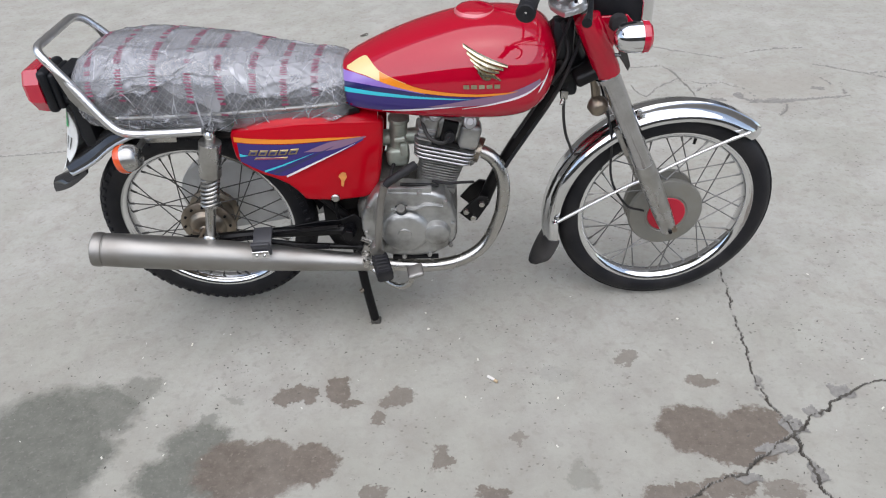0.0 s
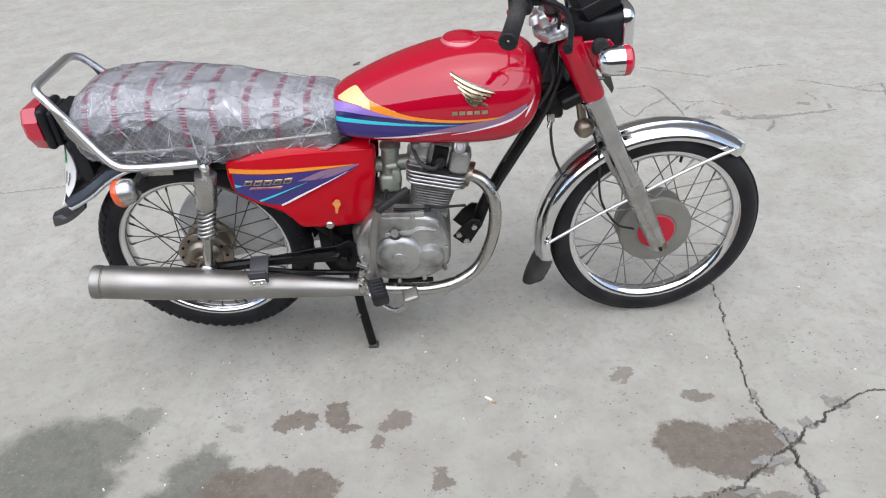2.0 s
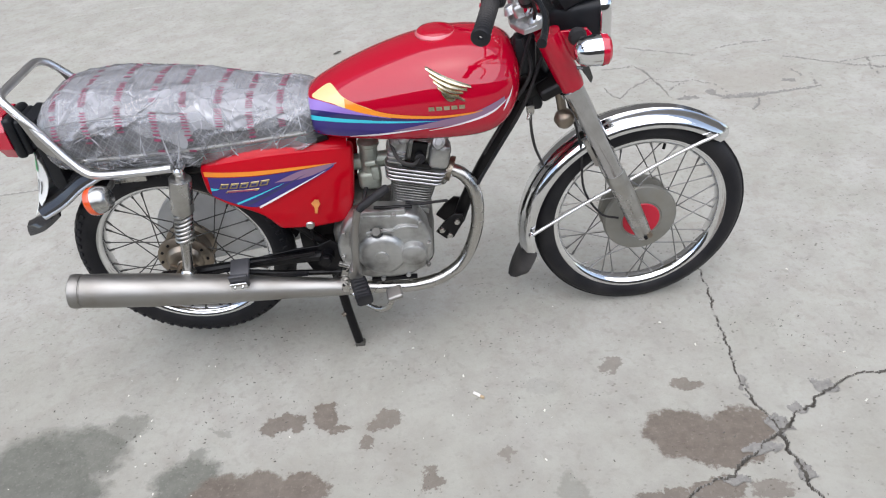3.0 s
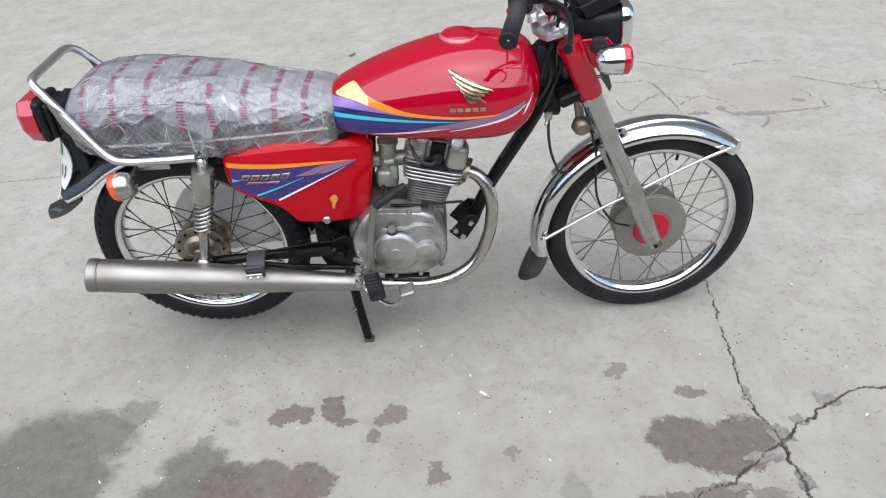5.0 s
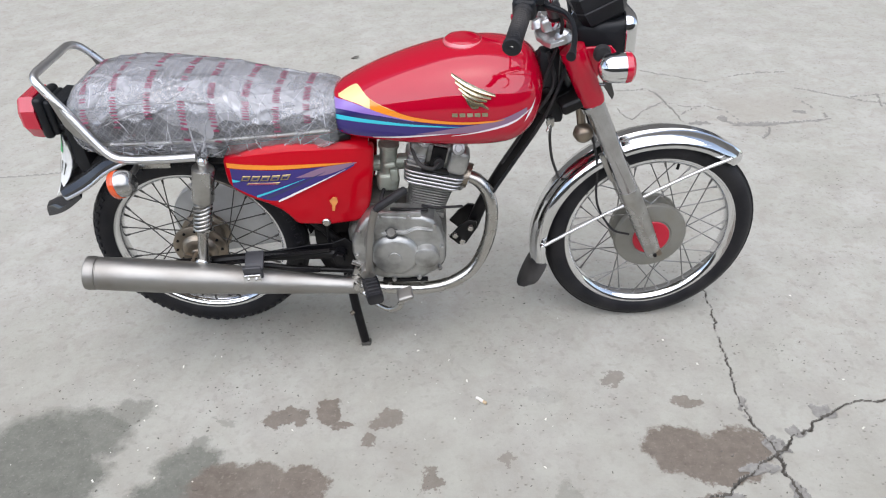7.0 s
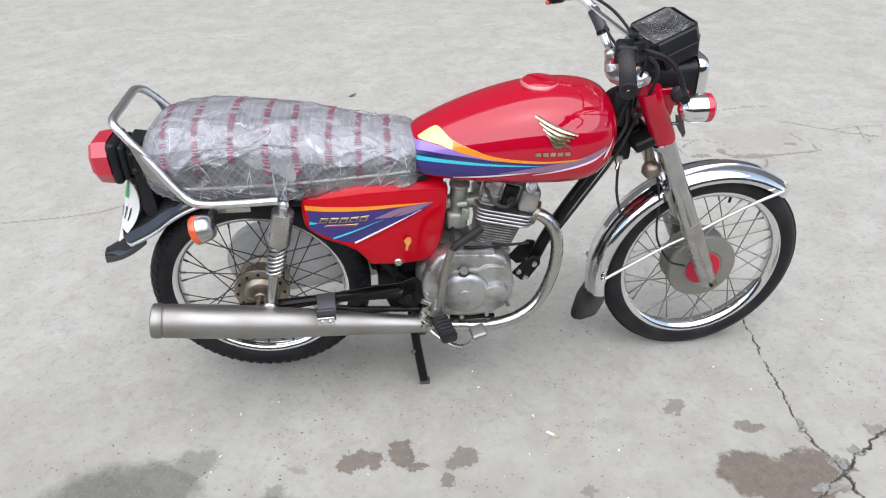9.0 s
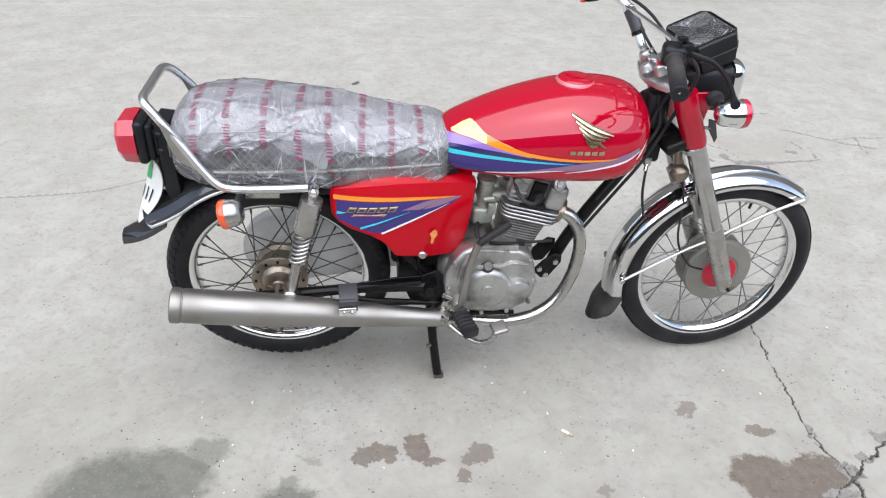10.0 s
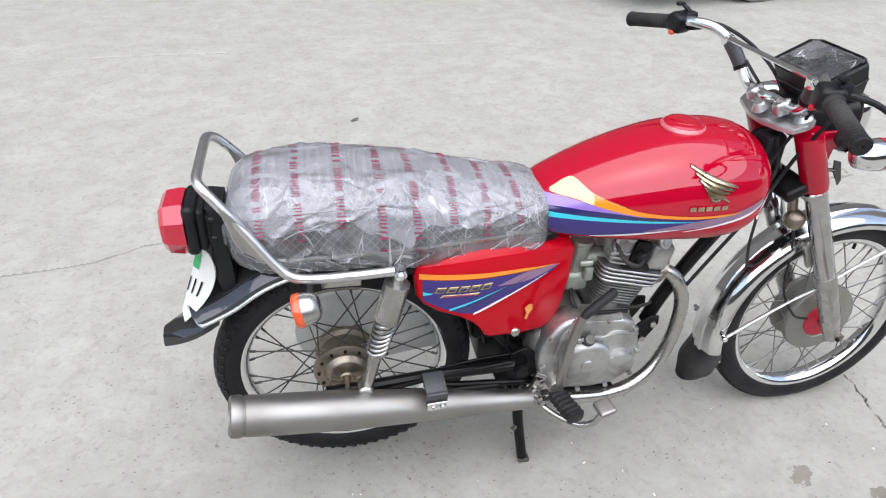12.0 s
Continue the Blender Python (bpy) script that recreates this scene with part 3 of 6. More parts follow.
def clear_film(name, low, high, scale, rough):
    """Clear polythene: a see-through sheet with a little milky haze and a gloss that grows at glancing angles."""
    m = bpy.data.materials.new(name)
    m.use_nodes = True
    nt = m.node_tree
    nt.nodes.remove(nt.nodes["Principled BSDF"])
    trn = nt.nodes.new("ShaderNodeBsdfTransparent")
    trn.inputs[0].default_value = (0.95, 0.95, 0.96, 1)
    milk = nt.nodes.new("ShaderNodeBsdfDiffuse")
    milk.inputs[0].default_value = (0.80, 0.80, 0.83, 1)
    gls = nt.nodes.new("ShaderNodeBsdfGlossy")
    gls.inputs["Roughness"].default_value = rough
    tcn = nt.nodes.new("ShaderNodeTexCoord")
    nz = nt.nodes.new("ShaderNodeTexNoise")
    nz.inputs["Scale"].default_value, nz.inputs["Detail"].default_value, nz.inputs["Distortion"].default_value = scale, 5, 1.2
    nt.links.new(tcn.outputs["Object"], nz.inputs["Vector"])
    mr = nt.nodes.new("ShaderNodeMapRange")
    mr.inputs["From Min"].default_value, mr.inputs["From Max"].default_value = 0.32, 0.70
    mr.inputs["To Min"].default_value, mr.inputs["To Max"].default_value = low, high
    nt.links.new(nz.outputs["Fac"], mr.inputs["Value"])
    haze = mr.outputs[0]
    # folds: whitening and glints along the creases, both put into the haze
    for turn, stretch, size, tone in (((0.2, 0.3, 0.0), (2.4, 1.0, 0.7), 7.0, 0.60), ((0.0, -0.6, 0.3), (1.0, 1.2, 2.0), 5.0, 0.40)):
        mp = nt.nodes.new("ShaderNodeMapping")
        mp.inputs["Rotation"].default_value = turn
        mp.inputs["Scale"].default_value = stretch
        nt.links.new(tcn.outputs["Object"], mp.inputs[0])
        cr = nt.nodes.new("ShaderNodeTexVoronoi")
        cr.feature = "DISTANCE_TO_EDGE"
        cr.inputs["Scale"].default_value = size
        nt.links.new(mp.outputs[0], cr.inputs["Vector"])
        thin = nt.nodes.new("ShaderNodeMapRange")
        thin.inputs["From Min"].default_value, thin.inputs["From Max"].default_value = 0.020, 0.002
        thin.inputs["To Min"].default_value, thin.inputs["To Max"].default_value = 0.0, tone
        nt.links.new(cr.outputs["Distance"], thin.inputs["Value"])
        some = nt.nodes.new("ShaderNodeMapRange")
        some.inputs["From Min"].default_value, some.inputs["From Max"].default_value = 0.40, 0.62
        nt.links.new(nz.outputs["Fac"], some.inputs["Value"])
        both_of = nt.nodes.new("ShaderNodeMath")
        both_of.operation = "MULTIPLY"
        nt.links.new(thin.outputs[0], both_of.inputs[0])
        nt.links.new(some.outputs[0], both_of.inputs[1])
        top = nt.nodes.new("ShaderNodeMath")
        top.operation = "MAXIMUM"
        nt.links.new(haze, top.inputs[0])
        nt.links.new(both_of.outputs[0], top.inputs[1])
        haze = top.outputs[0]
    m1 = nt.nodes.new("ShaderNodeMixShader")
    nt.links.new(haze, m1.inputs[0])
    nt.links.new(trn.outputs[0], m1.inputs[1])
    nt.links.new(milk.outputs[0], m1.inputs[2])
    fr = nt.nodes.new("ShaderNodeFresnel")
    fr.inputs[0].default_value = 1.58
    m2 = nt.nodes.new("ShaderNodeMixShader")
    nt.links.new(fr.outputs[0], m2.inputs[0])
    nt.links.new(m1.outputs[0], m2.inputs[1])
    nt.links.new(gls.outputs[0], m2.inputs[2])
    bp = nt.nodes.new("ShaderNodeBump")
    bp.inputs["Strength"].default_value, bp.inputs["Distance"].default_value = 0.5, 0.004
    nz2 = nt.nodes.new("ShaderNodeTexNoise")
    nz2.inputs["Scale"].default_value, nz2.inputs["Detail"].default_value, nz2.inputs["Distortion"].default_value = 19, 3, 1.6
    nt.links.new(tcn.outputs["Object"], nz2.inputs["Vector"])
    nt.links.new(nz2.outputs["Fac"], bp.inputs["Height"])
    nt.links.new(bp.outputs[0], gls.inputs["Normal"])
    nt.links.new(m2.outputs[0], nt.nodes["Material Output"].inputs[0])
    return m


film = clear_film("clear_film", 0.07, 0.24, 14, 0.08)
film_upper = clear_film("milky_film", 0.15, 0.40, 9, 0.14)


def film_point(x, a, grow=0.0):
    """A point of the wrap: it lies close to the seat on top and stands off the sides in folds."""
    w, zt, zb = seat_w(x) + 0.004 + grow, seat_t(x) + 0.003 + grow, seat_b(x) - 0.030 - 0.014 * max(0.0, min(1.0, (x - 0.05) / 0.15))
    zc = zb + 0.48 * (zt - zb)
    c, s = math.cos(a), math.sin(a)
    e, h = (2.8, zt - zc) if s >= 0 else (4.2, zc - zb)
    p = Vector((x, w * math.copysign(abs(c) ** (2 / e), c), zc + h * math.copysign(abs(s) ** (2 / e), s)))
    out = Vector((0, c, s))
    fold = 0.0
    for kx, ka, seed, amp in ((8, 1.4, 3.0, 0.0055), (-7, 2.2, 9.0, 0.0052), (14, -1.8, 5.0, 0.0030)):
        k = noise.noise(Vector((x * abs(kx) + a * ka * 0.9 * math.copysign(1, kx), a * 1.1 + x * 3, seed)))
        fold += amp * max(0.0, 1 - abs(k) * 13.0)
    wide = noise.noise(Vector((x * 6, a * 1.3, 7.0)))
    edge = max(0.0, min(1.0, (x + 0.215) / 0.05, (0.437 - x) / 0.05))
    return p + out * (fold * (0.22 + 0.78 * abs(c)) + 0.0030 * wide + 0.002) * edge


xs = list(np.linspace(-0.210, 0.432, 230))
seat_film = part("plastic_wrap", loft([[film_point(x, a) for a in np.linspace(0, 2 * math.pi, 180, endpoint=False)] for x in xs], caps=False), film, seat, "crumpled clear plastic wrap printed with maroon rows", 180)


def hem(x, side):
    """The angle down to which the added milky upper sheet of the wrap hangs, in uneven scallops."""
    k = 0.10 * math.sin(x * 31 + side) + 0.30 * noise.noise(Vector((x * 8, side * 4.0, 2.0))) + 0.14 * noise.noise(Vector((x * 26, side, 4.0)))
    return 0.10 + k + 0.35 * max(0.0, (x - 0.25) / 0.18)


# film haze and sky glare on the wrap's top, put into a second sheet
rows = []
for x in np.linspace(-0.204, 0.428, 220):
    a0, a1 = math.pi - hem(x, 1), hem(x, 2)
    rows.append([film_point(x, a0 + (a1 - a0) * j / 70, 0.0012) for j in range(71)])
part("upper_haze", loft(rows, caps=False, closed=False), film_upper, seat_film, "milky sheet added for haze and sky glare atop the wrap", 180)
# printed rows on the wrap: letter-sized groups of thin bars that run up the side and across the top
def film_bar(x, a, dx0, dx1, da0, da1):
    """A thin inked bar on the wrap: dx across the row, da along it."""
    n = 3
    return loft([[film_point(x + dx0 + (dx1 - dx0) * j / n, a - (da0 + (da1 - da0) * i / n), 0.0024) for j in range(n + 1)] for i in range(n + 1)], caps=False, closed=False)


for x0 in (-0.138, -0.066, 0.009, 0.083, 0.149, 0.219, 0.285, 0.354):
    a, count = math.pi - hem(x0, 1) + 0.10, 0
    ink = random.Random(int(x0 * 1000) + 77)
    skew = random.Random(int(x0 * 1000)).uniform(-0.004, 0.004)
    while a > math.pi * 0.10:
        side = abs(math.cos(a))
        size = 0.135 if side > 0.8 else 0.105
        if count % 6 < 5 and ink.random() > 0.08:
            xx = x0 + skew * (math.pi - a)
            t, low = size * 0.18, ink.choice((-0.0076, -0.0076, -0.0050))
            strokes = [film_bar(xx, a, -0.0076, 0.0076, 0.0, t), film_bar(xx, a, low, 0.0076, size * 0.52, size * 0.52 + t)]
            for stroke in strokes:
                part("printed_bar", stroke, MAROON, seat_film)
        a -= size
        count += 1

# the tank's red, reflected in the wrap's front edge, painted as a strip
part("tank_reflection", loft([[film_point(x, math.pi + 1.0 - 2.0 * i / 40, 0.0030) for x in (0.4245, 0.428, 0.4315)] for i in range(41)], caps=False, closed=False), MAROON, seat_film, "dark red strip for the tank's reflection in the wrap", 180)

# white creases where the wrap is pulled tight, glints put into their milky colour: a fan over the shock mount, long
# diagonal folds, short crumples
CREASE = clear_film("creased_film", 0.16, 0.50, 20, 0.15)


def crease(x0, a0, x1, a1, width, bend, n=14):
    rows = []
    for i in range(n + 1):
        u = i / n
        k = math.sin(math.pi * u)
        x = min(0.428, max(-0.206, x0 + (x1 - x0) * u + bend * k + 0.0015 * noise.noise(Vector((x0 * 50, u * 5, 1.0)))))
        a = a0 + (a1 - a0) * u + 0.015 * noise.noise(Vector((u * 4, x0 * 40, 6.0)))
        w = width * (0.15 + 0.85 * k)
        steep = abs(a1 - a0) * 0.12 > abs(x1 - x0)
        e = (w, 0.0) if steep else (w * 0.5, w / 0.14)
        rows.append([film_point(min(0.43, x + e[0] * q), a + e[1] * q, h) for q, h in ((-1, 0.0012), (-0.3, 0.0034), (0.3, 0.0034), (1, 0.0012))])
    return loft(rows, caps=False, closed=False)


folds = random.Random(5)
lines = []
for i in range(13):
    end = -0.19 + 0.047 * i
    lines.append(crease(0.085 + 0.03 * math.tanh((end - 0.1) * 4), math.pi + 1.02, end, math.pi + folds.uniform(-0.35, 0.25), folds.uniform(0.0014, 0.0034), folds.uniform(-0.014, 0.014)))
for x0, a0, x1, a1, w, bend in ((-0.17, 3.5, -0.03, 4.05, 0.0024, -0.02), (-0.19, 3.2, -0.05, 4.1, 0.0022, -0.03), (-0.18, 2.75, 0.06, 2.62, 0.0020, 0.0), (0.12, 2.1, 0.17, 3.4, 0.0018, 0.012), (0.40, 3.1, 0.16, 4.0, 0.0022, 0.01), (0.41, 3.4, 0.22, 4.05, 0.0018, 0.0), (0.05, 2.6, 0.09, 1.9, 0.0018, 0.02), (0.18, 1.7, 0.28, 2.9, 0.0018, 0.02), (0.27, 1.8, 0.36, 2.8, 0.0016, -0.015), (-0.10, 3.1, 0.03, 2.75, 0.0018, 0.0)):
    lines.append(crease(x0, a0, x1, a1, w, bend, 24))
for i in range(20):
    x0, a0 = folds.uniform(-0.19, 0.41), folds.uniform(0.9, math.pi + 0.95)
    turn, long = folds.gauss(0.35 if x0 > 0.1 else -0.2, 0.5), folds.uniform(0.02, 0.075)
    lines.append(crease(x0, a0, x0 + long * math.sin(turn), a0 + long * 7.5 * math.cos(turn) * folds.choice((-1, 1)), folds.uniform(0.0006, 0.0018), folds.uniform(-0.006, 0.006), 9))
tagged(part("creases", join(*lines), CREASE, seat_film, "", 180), "creases in the pulled plastic, glints put into white haze", kind="stuff")

# grab rail
rail_r = [(0.10, -0.138, 0.640), (0.02, -0.140, 0.638), (-0.075, -0.140, 0.641), (-0.106, -0.137, 0.660), (-0.172, -0.126, 0.750), (-0.216, -0.113, 0.806), (-0.228, -0.103, 0.817), (-0.235, -0.085, 0.822), (-0.236, -0.060, 0.823), (-0.236, 0.0, 0.823)]
pts = smooth_path(rail_r, 6)
pts = pts + [Vector((p.x, -p.y, p.z)) for p in pts[::-1][1:]]
pts = [p + Vector((0, -0.020 + 0.010 * min(1.0, max(0.0, (p.z - 0.64) / 0.12)), 0.002)) for p in pts]
rail = part("grab_rail", tube(pts, 0.0095, 14), SATIN, bike, "chromed tubular grab rail")
for s in (-1, 1):
    part("bracket", rbox((0.075, 0.006, 0.016), (0.0, s * 0.140 - 0.02, 0.626), 0.002), DULL_CHROME, rail)
    part("gusset", slab([(-0.205, 0.800), (-0.192, 0.760), (-0.180, 0.722), (-0.165, 0.700), (-0.125, 0.672), (-0.085, 0.640), (-0.10, 0.664), (-0.16, 0.750)], (lambda x, z, s=s: s * (0.114 + 0.10 * (0.84 - z)) - 0.022), 0.004, 0.001, 1), FORK_ALLOY, rail, "grey pressed gusset plate")

# tail light on its bracket
TAIL = Vector((-0.257, -0.040, 0.712))
tail = part("tail_light", join(rbox((0.024, 0.100, 0.102), TAIL + Vector((-0.006, 0, 0)), 0.010, segments=3), rbox((0.016, 0.088, 0.086), TAIL + Vector((0.012, 0, -0.001)), 0.007, segments=3), rbox((0.010, 0.070, 0.062), TAIL + Vector((0.023, 0, -0.004)), 0.004), *[tube([TAIL + Vector((0.024, y, z)), TAIL + Vector((0.034, y, z - 0.003))], 0.008, 10) for y in (-0.028, 0.028) for z in (0.016, -0.024)]), PLASTIC, bike, "black tail light housing with faceted red lens")
lens_rings = []
for x, sy, sz in ((-0.016, 0.0505, 0.0515), (-0.028, 0.0510, 0.0520), (-0.050, 0.0490, 0.0490), (-0.058, 0.044, 0.042), (-0.060, 0.041, 0.038)):
    lens_rings.append([TAIL + Vector((x, sy * cy, sz * cz)) for cy, cz in ((-1, -0.42), (-1, 0.42), (-0.66, 1), (0.66, 1), (1, 0.42), (1, -0.42), (0.66, -1), (-0.66, -1))])
part("lens", loft(lens_rings), RED_LENS, tail, "faceted red lens", 20)
brk = [(-0.236, 0.752), (-0.206, 0.748), (-0.204, 0.700), (-0.202, 0.650), (-0.200, 0.600), (-0.200, 0.568), (-0.228, 0.560), (-0.236, 0.590), (-0.234, 0.640), (-0.234, 0.690)]
part("bracket", slab(brk, lambda x, z: -0.072, 0.088, 0.006), PLASTIC, tail, "black pressed tail bracket")

# rear mudguard with black tip and number plate
guard_rings = []


def guard_r(a, r):
    """The guard flares away from the tyre at its lower end."""
    return r + 0.030 * max(0.0, (a - radians(128)) / radians(17)) ** 2


for a in np.linspace(radians(98), radians(145), 20):
    guard_rings.append([REAR + Vector((guard_r(a, r) * math.cos(a), y, guard_r(a, r) * math.sin(a))) for r, y in ((0.303, -0.078), (0.315, -0.077), (0.329, -0.064), (0.338, -0.036), (0.342, 0), (0.338, 0.036), (0.329, 0.064), (0.315, 0.077), (0.303, 0.078), (0.314, 0.074), (0.325, 0.062), (0.335, 0.034), (0.339, 0), (0.335, -0.034), (0.325, -0.062), (0.314, -0.074))])
guard = part("rear_mudguard", loft(guard_rings), GUARD, bike, "glossy dark rear mudguard with bright rolled edge")
edge = [REAR + Vector((guard_r(a, 0.304) * math.cos(a), -0.0790, guard_r(a, 0.304) * math.sin(a))) for a in np.linspace(radians(100), radians(145), 22)]
end_a = radians(145.5)
edge += [REAR + Vector((guard_r(end_a, 0.304 + 0.036 * (1 - (y / 0.078) ** 2)) * math.cos(end_a), y, guard_r(end_a, 0.304 + 0.036 * (1 - (y / 0.078) ** 2)) * math.sin(end_a))) for y in (-0.072, -0.055, -0.03, 0, 0.03, 0.055, 0.072)]
part("rolled_edge", tube(edge, 0.0042, 10), SATIN, guard, "bright rolled edge")
tip = []
for u in np.linspace(0, 1, 8):
    c = Vector((-0.242 - 0.120 * u, -0.02 - 0.018 * u, 0.515 - 0.068 * u - 0.008 * math.sin(u * 3)))
    w = 0.073 - 0.050 * u ** 1.4
    tip.append([c + Vector((0, y * w, z)) for y, z in ((-1, -0.016), (-1.0, -0.003), (-0.75, 0.009), (0, 0.015), (0.75, 0.009), (1.0, -0.003), (1, -0.016), (0.92, -0.016), (0.7, 0.003), (0, 0.009), (-0.7, 0.003), (-0.92, -0.016))])
part("flap", loft(tip), GUARD, guard, "black plastic mudguard tip")


def plate_point(u, v, lift=0.0):
    """A point of the bent plate: u across, v up, both from -1 to 1; its ends are bent round the mudguard."""
    bend = 0.016 + 0.030 * (1 - (v - 0.1) ** 2)
    n = Vector((-1, 1.2 * math.copysign(abs(u) ** 0.3, u), 0.3)).normalized()
    return Vector((-0.290 + 0.0285 * v + bend * abs(u) ** 1.3, 0.046 * u - 0.030, 0.578 + 0.077 * v)) + n * lift


def plate_piece(u0, u1, v0, v1, lift, n=10):
    return loft([[plate_point(u0 + (u1 - u0) * i / n, v0 + (v1 - v0) * j / 5, lift) for j in range(6)] for i in range(n + 1)], caps=False, closed=False)


sheet = [[plate_point(-1 + i / 8, v, l) for v, l in [(-1 + k / 4, 0.001) for k in range(9)] + [(1 - k / 4, -0.001) for k in range(9)]] for i in range(17)]
plate = part("number_plate", loft(sheet), WHITE, guard, "bent white number plate with green band")
part("green_band", plate_piece(-0.40, 1, 0.34, 1.0, 0.0030), GREEN, plate)
for i in range(5):
    u = -0.66 + 0.26 * i
    part("plate_bar", plate_piece(u, u + 0.07, -0.38, 0.06, 0.0030, 3), BLACK, plate)

# indicators at the back
for s in (-1, 1):
    c = Vector((-0.066, s * 0.198, 0.602))
    ind = part("indicator", join(lathe([(0, 0.027), (0.016, 0.026), (0.0235, 0.022), (0.0285, 0.013), (0.0308, 0.003), (0.0315, -0.006)], c, axis=(1, 0, 0.22), n=28), tube([c + Vector((0.006, -s * 0.02, -0.0)), c + Vector((0.01, -s * 0.08, 0.006))], 0.007, 10)), FORK_ALLOY, bike, "silver indicator with orange lens")
    part("lens", lathe([(0.031, -0.005), (0.0330, -0.007), (0.0335, -0.016), (0.031, -0.021), (0.022, -0.024), (0, -0.025)], c, axis=(1, 0, 0.22), n=28), ORANGE_LENS, ind, "orange lens")

# side covers with decals
cover_outline = [(0.146, 0.552), (0.143, 0.578), (0.143, 0.606), (0.150, 0.622), (0.225, 0.634), (0.300, 0.638), (0.380, 0.630), (0.470, 0.613), (0.487, 0.607), (0.491, 0.597), (0.484, 0.53), (0.474, 0.465), (0.464, 0.430), (0.450, 0.412), (0.430, 0.407), (0.37, 0.413), (0.300, 0.428), (0.291, 0.435), (0.278, 0.458), (0.262, 0.478), (0.235, 0.496), (0.190, 0.515), (0.160, 0.533)]
cover_y0 = curve((0.14, 0.20, 0.28, 0.38, 0.46, 0.50), (-0.122, -0.131, -0.130, -0.108, -0.080, -0.066))


def cover_y(x, z, lift=0.0):
    return cover_y0(x) - 0.006 * math.sin(min(1, max(0, (z - 0.42) / 0.18)) * math.pi) - lift


cover = part("side_cover", slab(cover_outline, lambda x, z: cover_y(x, z), 0.03, 0.009, 3), RED_COVER, bike, "glossy red side cover with striped decals", 50)
part("side_cover", mirrored(slab(cover_outline, lambda x, z: cover_y(x, z), 0.03, 0.009, 3)), RED_COVER, bike, "glossy red side cover")
for s in (-1, 1):
    lip = []
    for x in np.linspace(0.156, 0.480, 20):
        z = curve((0.15, 0.225, 0.30, 0.38, 0.47, 0.49), (0.619, 0.631, 0.635, 0.627, 0.610, 0.604))(x)
        y = cover_y(x, z)
        lip.append([Vector((x, -s * (y + dy), z + dz)) for dy, dz in ((0.004, 0.0), (0.008, 0.006), (0.020, 0.014), (0.045, 0.020), (0.045, 0.014), (0.020, 0.006), (0.010, -0.004))])
    part("top_lip", loft(lip), RED_COVER, cover, "", 60)
cbands = [
    ("decal_purple", PURPLE, (0.158, 0.22, 0.26, 0.34, 0.42, 0.445), (0.592, 0.590, 0.588, 0.584, 0.579, 0.577), (0.545, 0.516, 0.508, 0.535, 0.560, 0.570), 0.0010),
    ("decal_mauve", MAUVE, (0.31, 0.37, 0.42, 0.452), (0.5645, 0.580, 0.580, 0.578), (0.564, 0.560, 0.567, 0.576), 0.0013),
    ("decal_orange", ORANGE, (0.152, 0.26, 0.36, 0.44), (0.6065, 0.601, 0.592, 0.580), (0.594, 0.590, 0.5845, 0.579), 0.0014),
    ("decal_cyan", CYAN, (0.212, 0.25, 0.29, 0.33), (0.5235, 0.536, 0.548, 0.5585), (0.518, 0.5315, 0.5455, 0.558), 0.0016),
    ("decal_navy", NAVY, (0.235, 0.28, 0.33, 0.38), (0.521, 0.537, 0.554, 0.5695), (0.513, 0.530, 0.549, 0.569), 0.0014),
    ("decal_white", WHITE_DECAL, (0.262, 0.31, 0.36, 0.425), (0.5085, 0.528, 0.545, 0.566), (0.503, 0.5225, 0.5415, 0.565), 0.0016),
    ("decal_cyan", CYAN, (0.159, 0.17, 0.18), (0.5655, 0.563, 0.5625), (0.557, 0.5585, 0.562), 0.0018),
]
for name, mat, bx, bt, bb, lift in cbands:
    part(name, strip(curve(bx, bt), curve(bx, bb), bx[0], bx[-1], cover_y, lift, 24, 4), mat, cover)
for i in range(5):
    x0 = 0.178 + i * 0.0235
    para = lambda a, c, z0, z1: [(a + (z0 - 0.56) * 0.6, z0), (c + (z0 - 0.56) * 0.6, z0), (c + (z1 - 0.56) * 0.6, z1), (a + (z1 - 0.56) * 0.6, z1)]
    part("badge_bar", slab(para(x0, x0 + 0.0195, 0.5625, 0.5755), lambda x, z: cover_y(x, z, 0.0032), 0.0035, 0.001, 1), BADGE_GOLD, cover, "slanted gilt badge block")
    part("badge_inlay", slab(para(x0 + 0.004, x0 + 0.0155, 0.5660, 0.5720), lambda x, z: cover_y(x, z, 0.0040), 0.003, 0.0004, 1), NAVY, cover)
part("badge_bar", slab([(0.192, 0.5515), (0.268, 0.5515), (0.274, 0.5575), (0.198, 0.5575)], lambda x, z: cover_y(x, z, 0.0030), 0.003, 0.001, 1), BADGE_GOLD, cover)
part("badge_inlay", slab([(0.198, 0.5530), (0.262, 0.5530), (0.265, 0.5560), (0.201, 0.5560)], lambda x, z: cover_y(x, z, 0.0038), 0.003, 0.0004, 1), MAROON, cover)
scar = [(0.378, 0.488), (0.388, 0.497), (0.396, 0.493), (0.397, 0.480), (0.390, 0.470), (0.386, 0.455), (0.381, 0.458), (0.383, 0.474)]
part("paint_chip", slab(scar, lambda x, z: cover_y(x, z, 0.0012), 0.001, 0.0002, 1), material("worn_orange", (0.75, 0.30, 0.08), 0.6, vary=0.3), cover, "worn orange paint chip")
part("bolt", lathe([(0, -0.010), (0.008, -0.010), (0.011, -0.007), (0.012, 0)], (0.362, -0.108, 0.424), n=16), DULL_CHROME, cover)

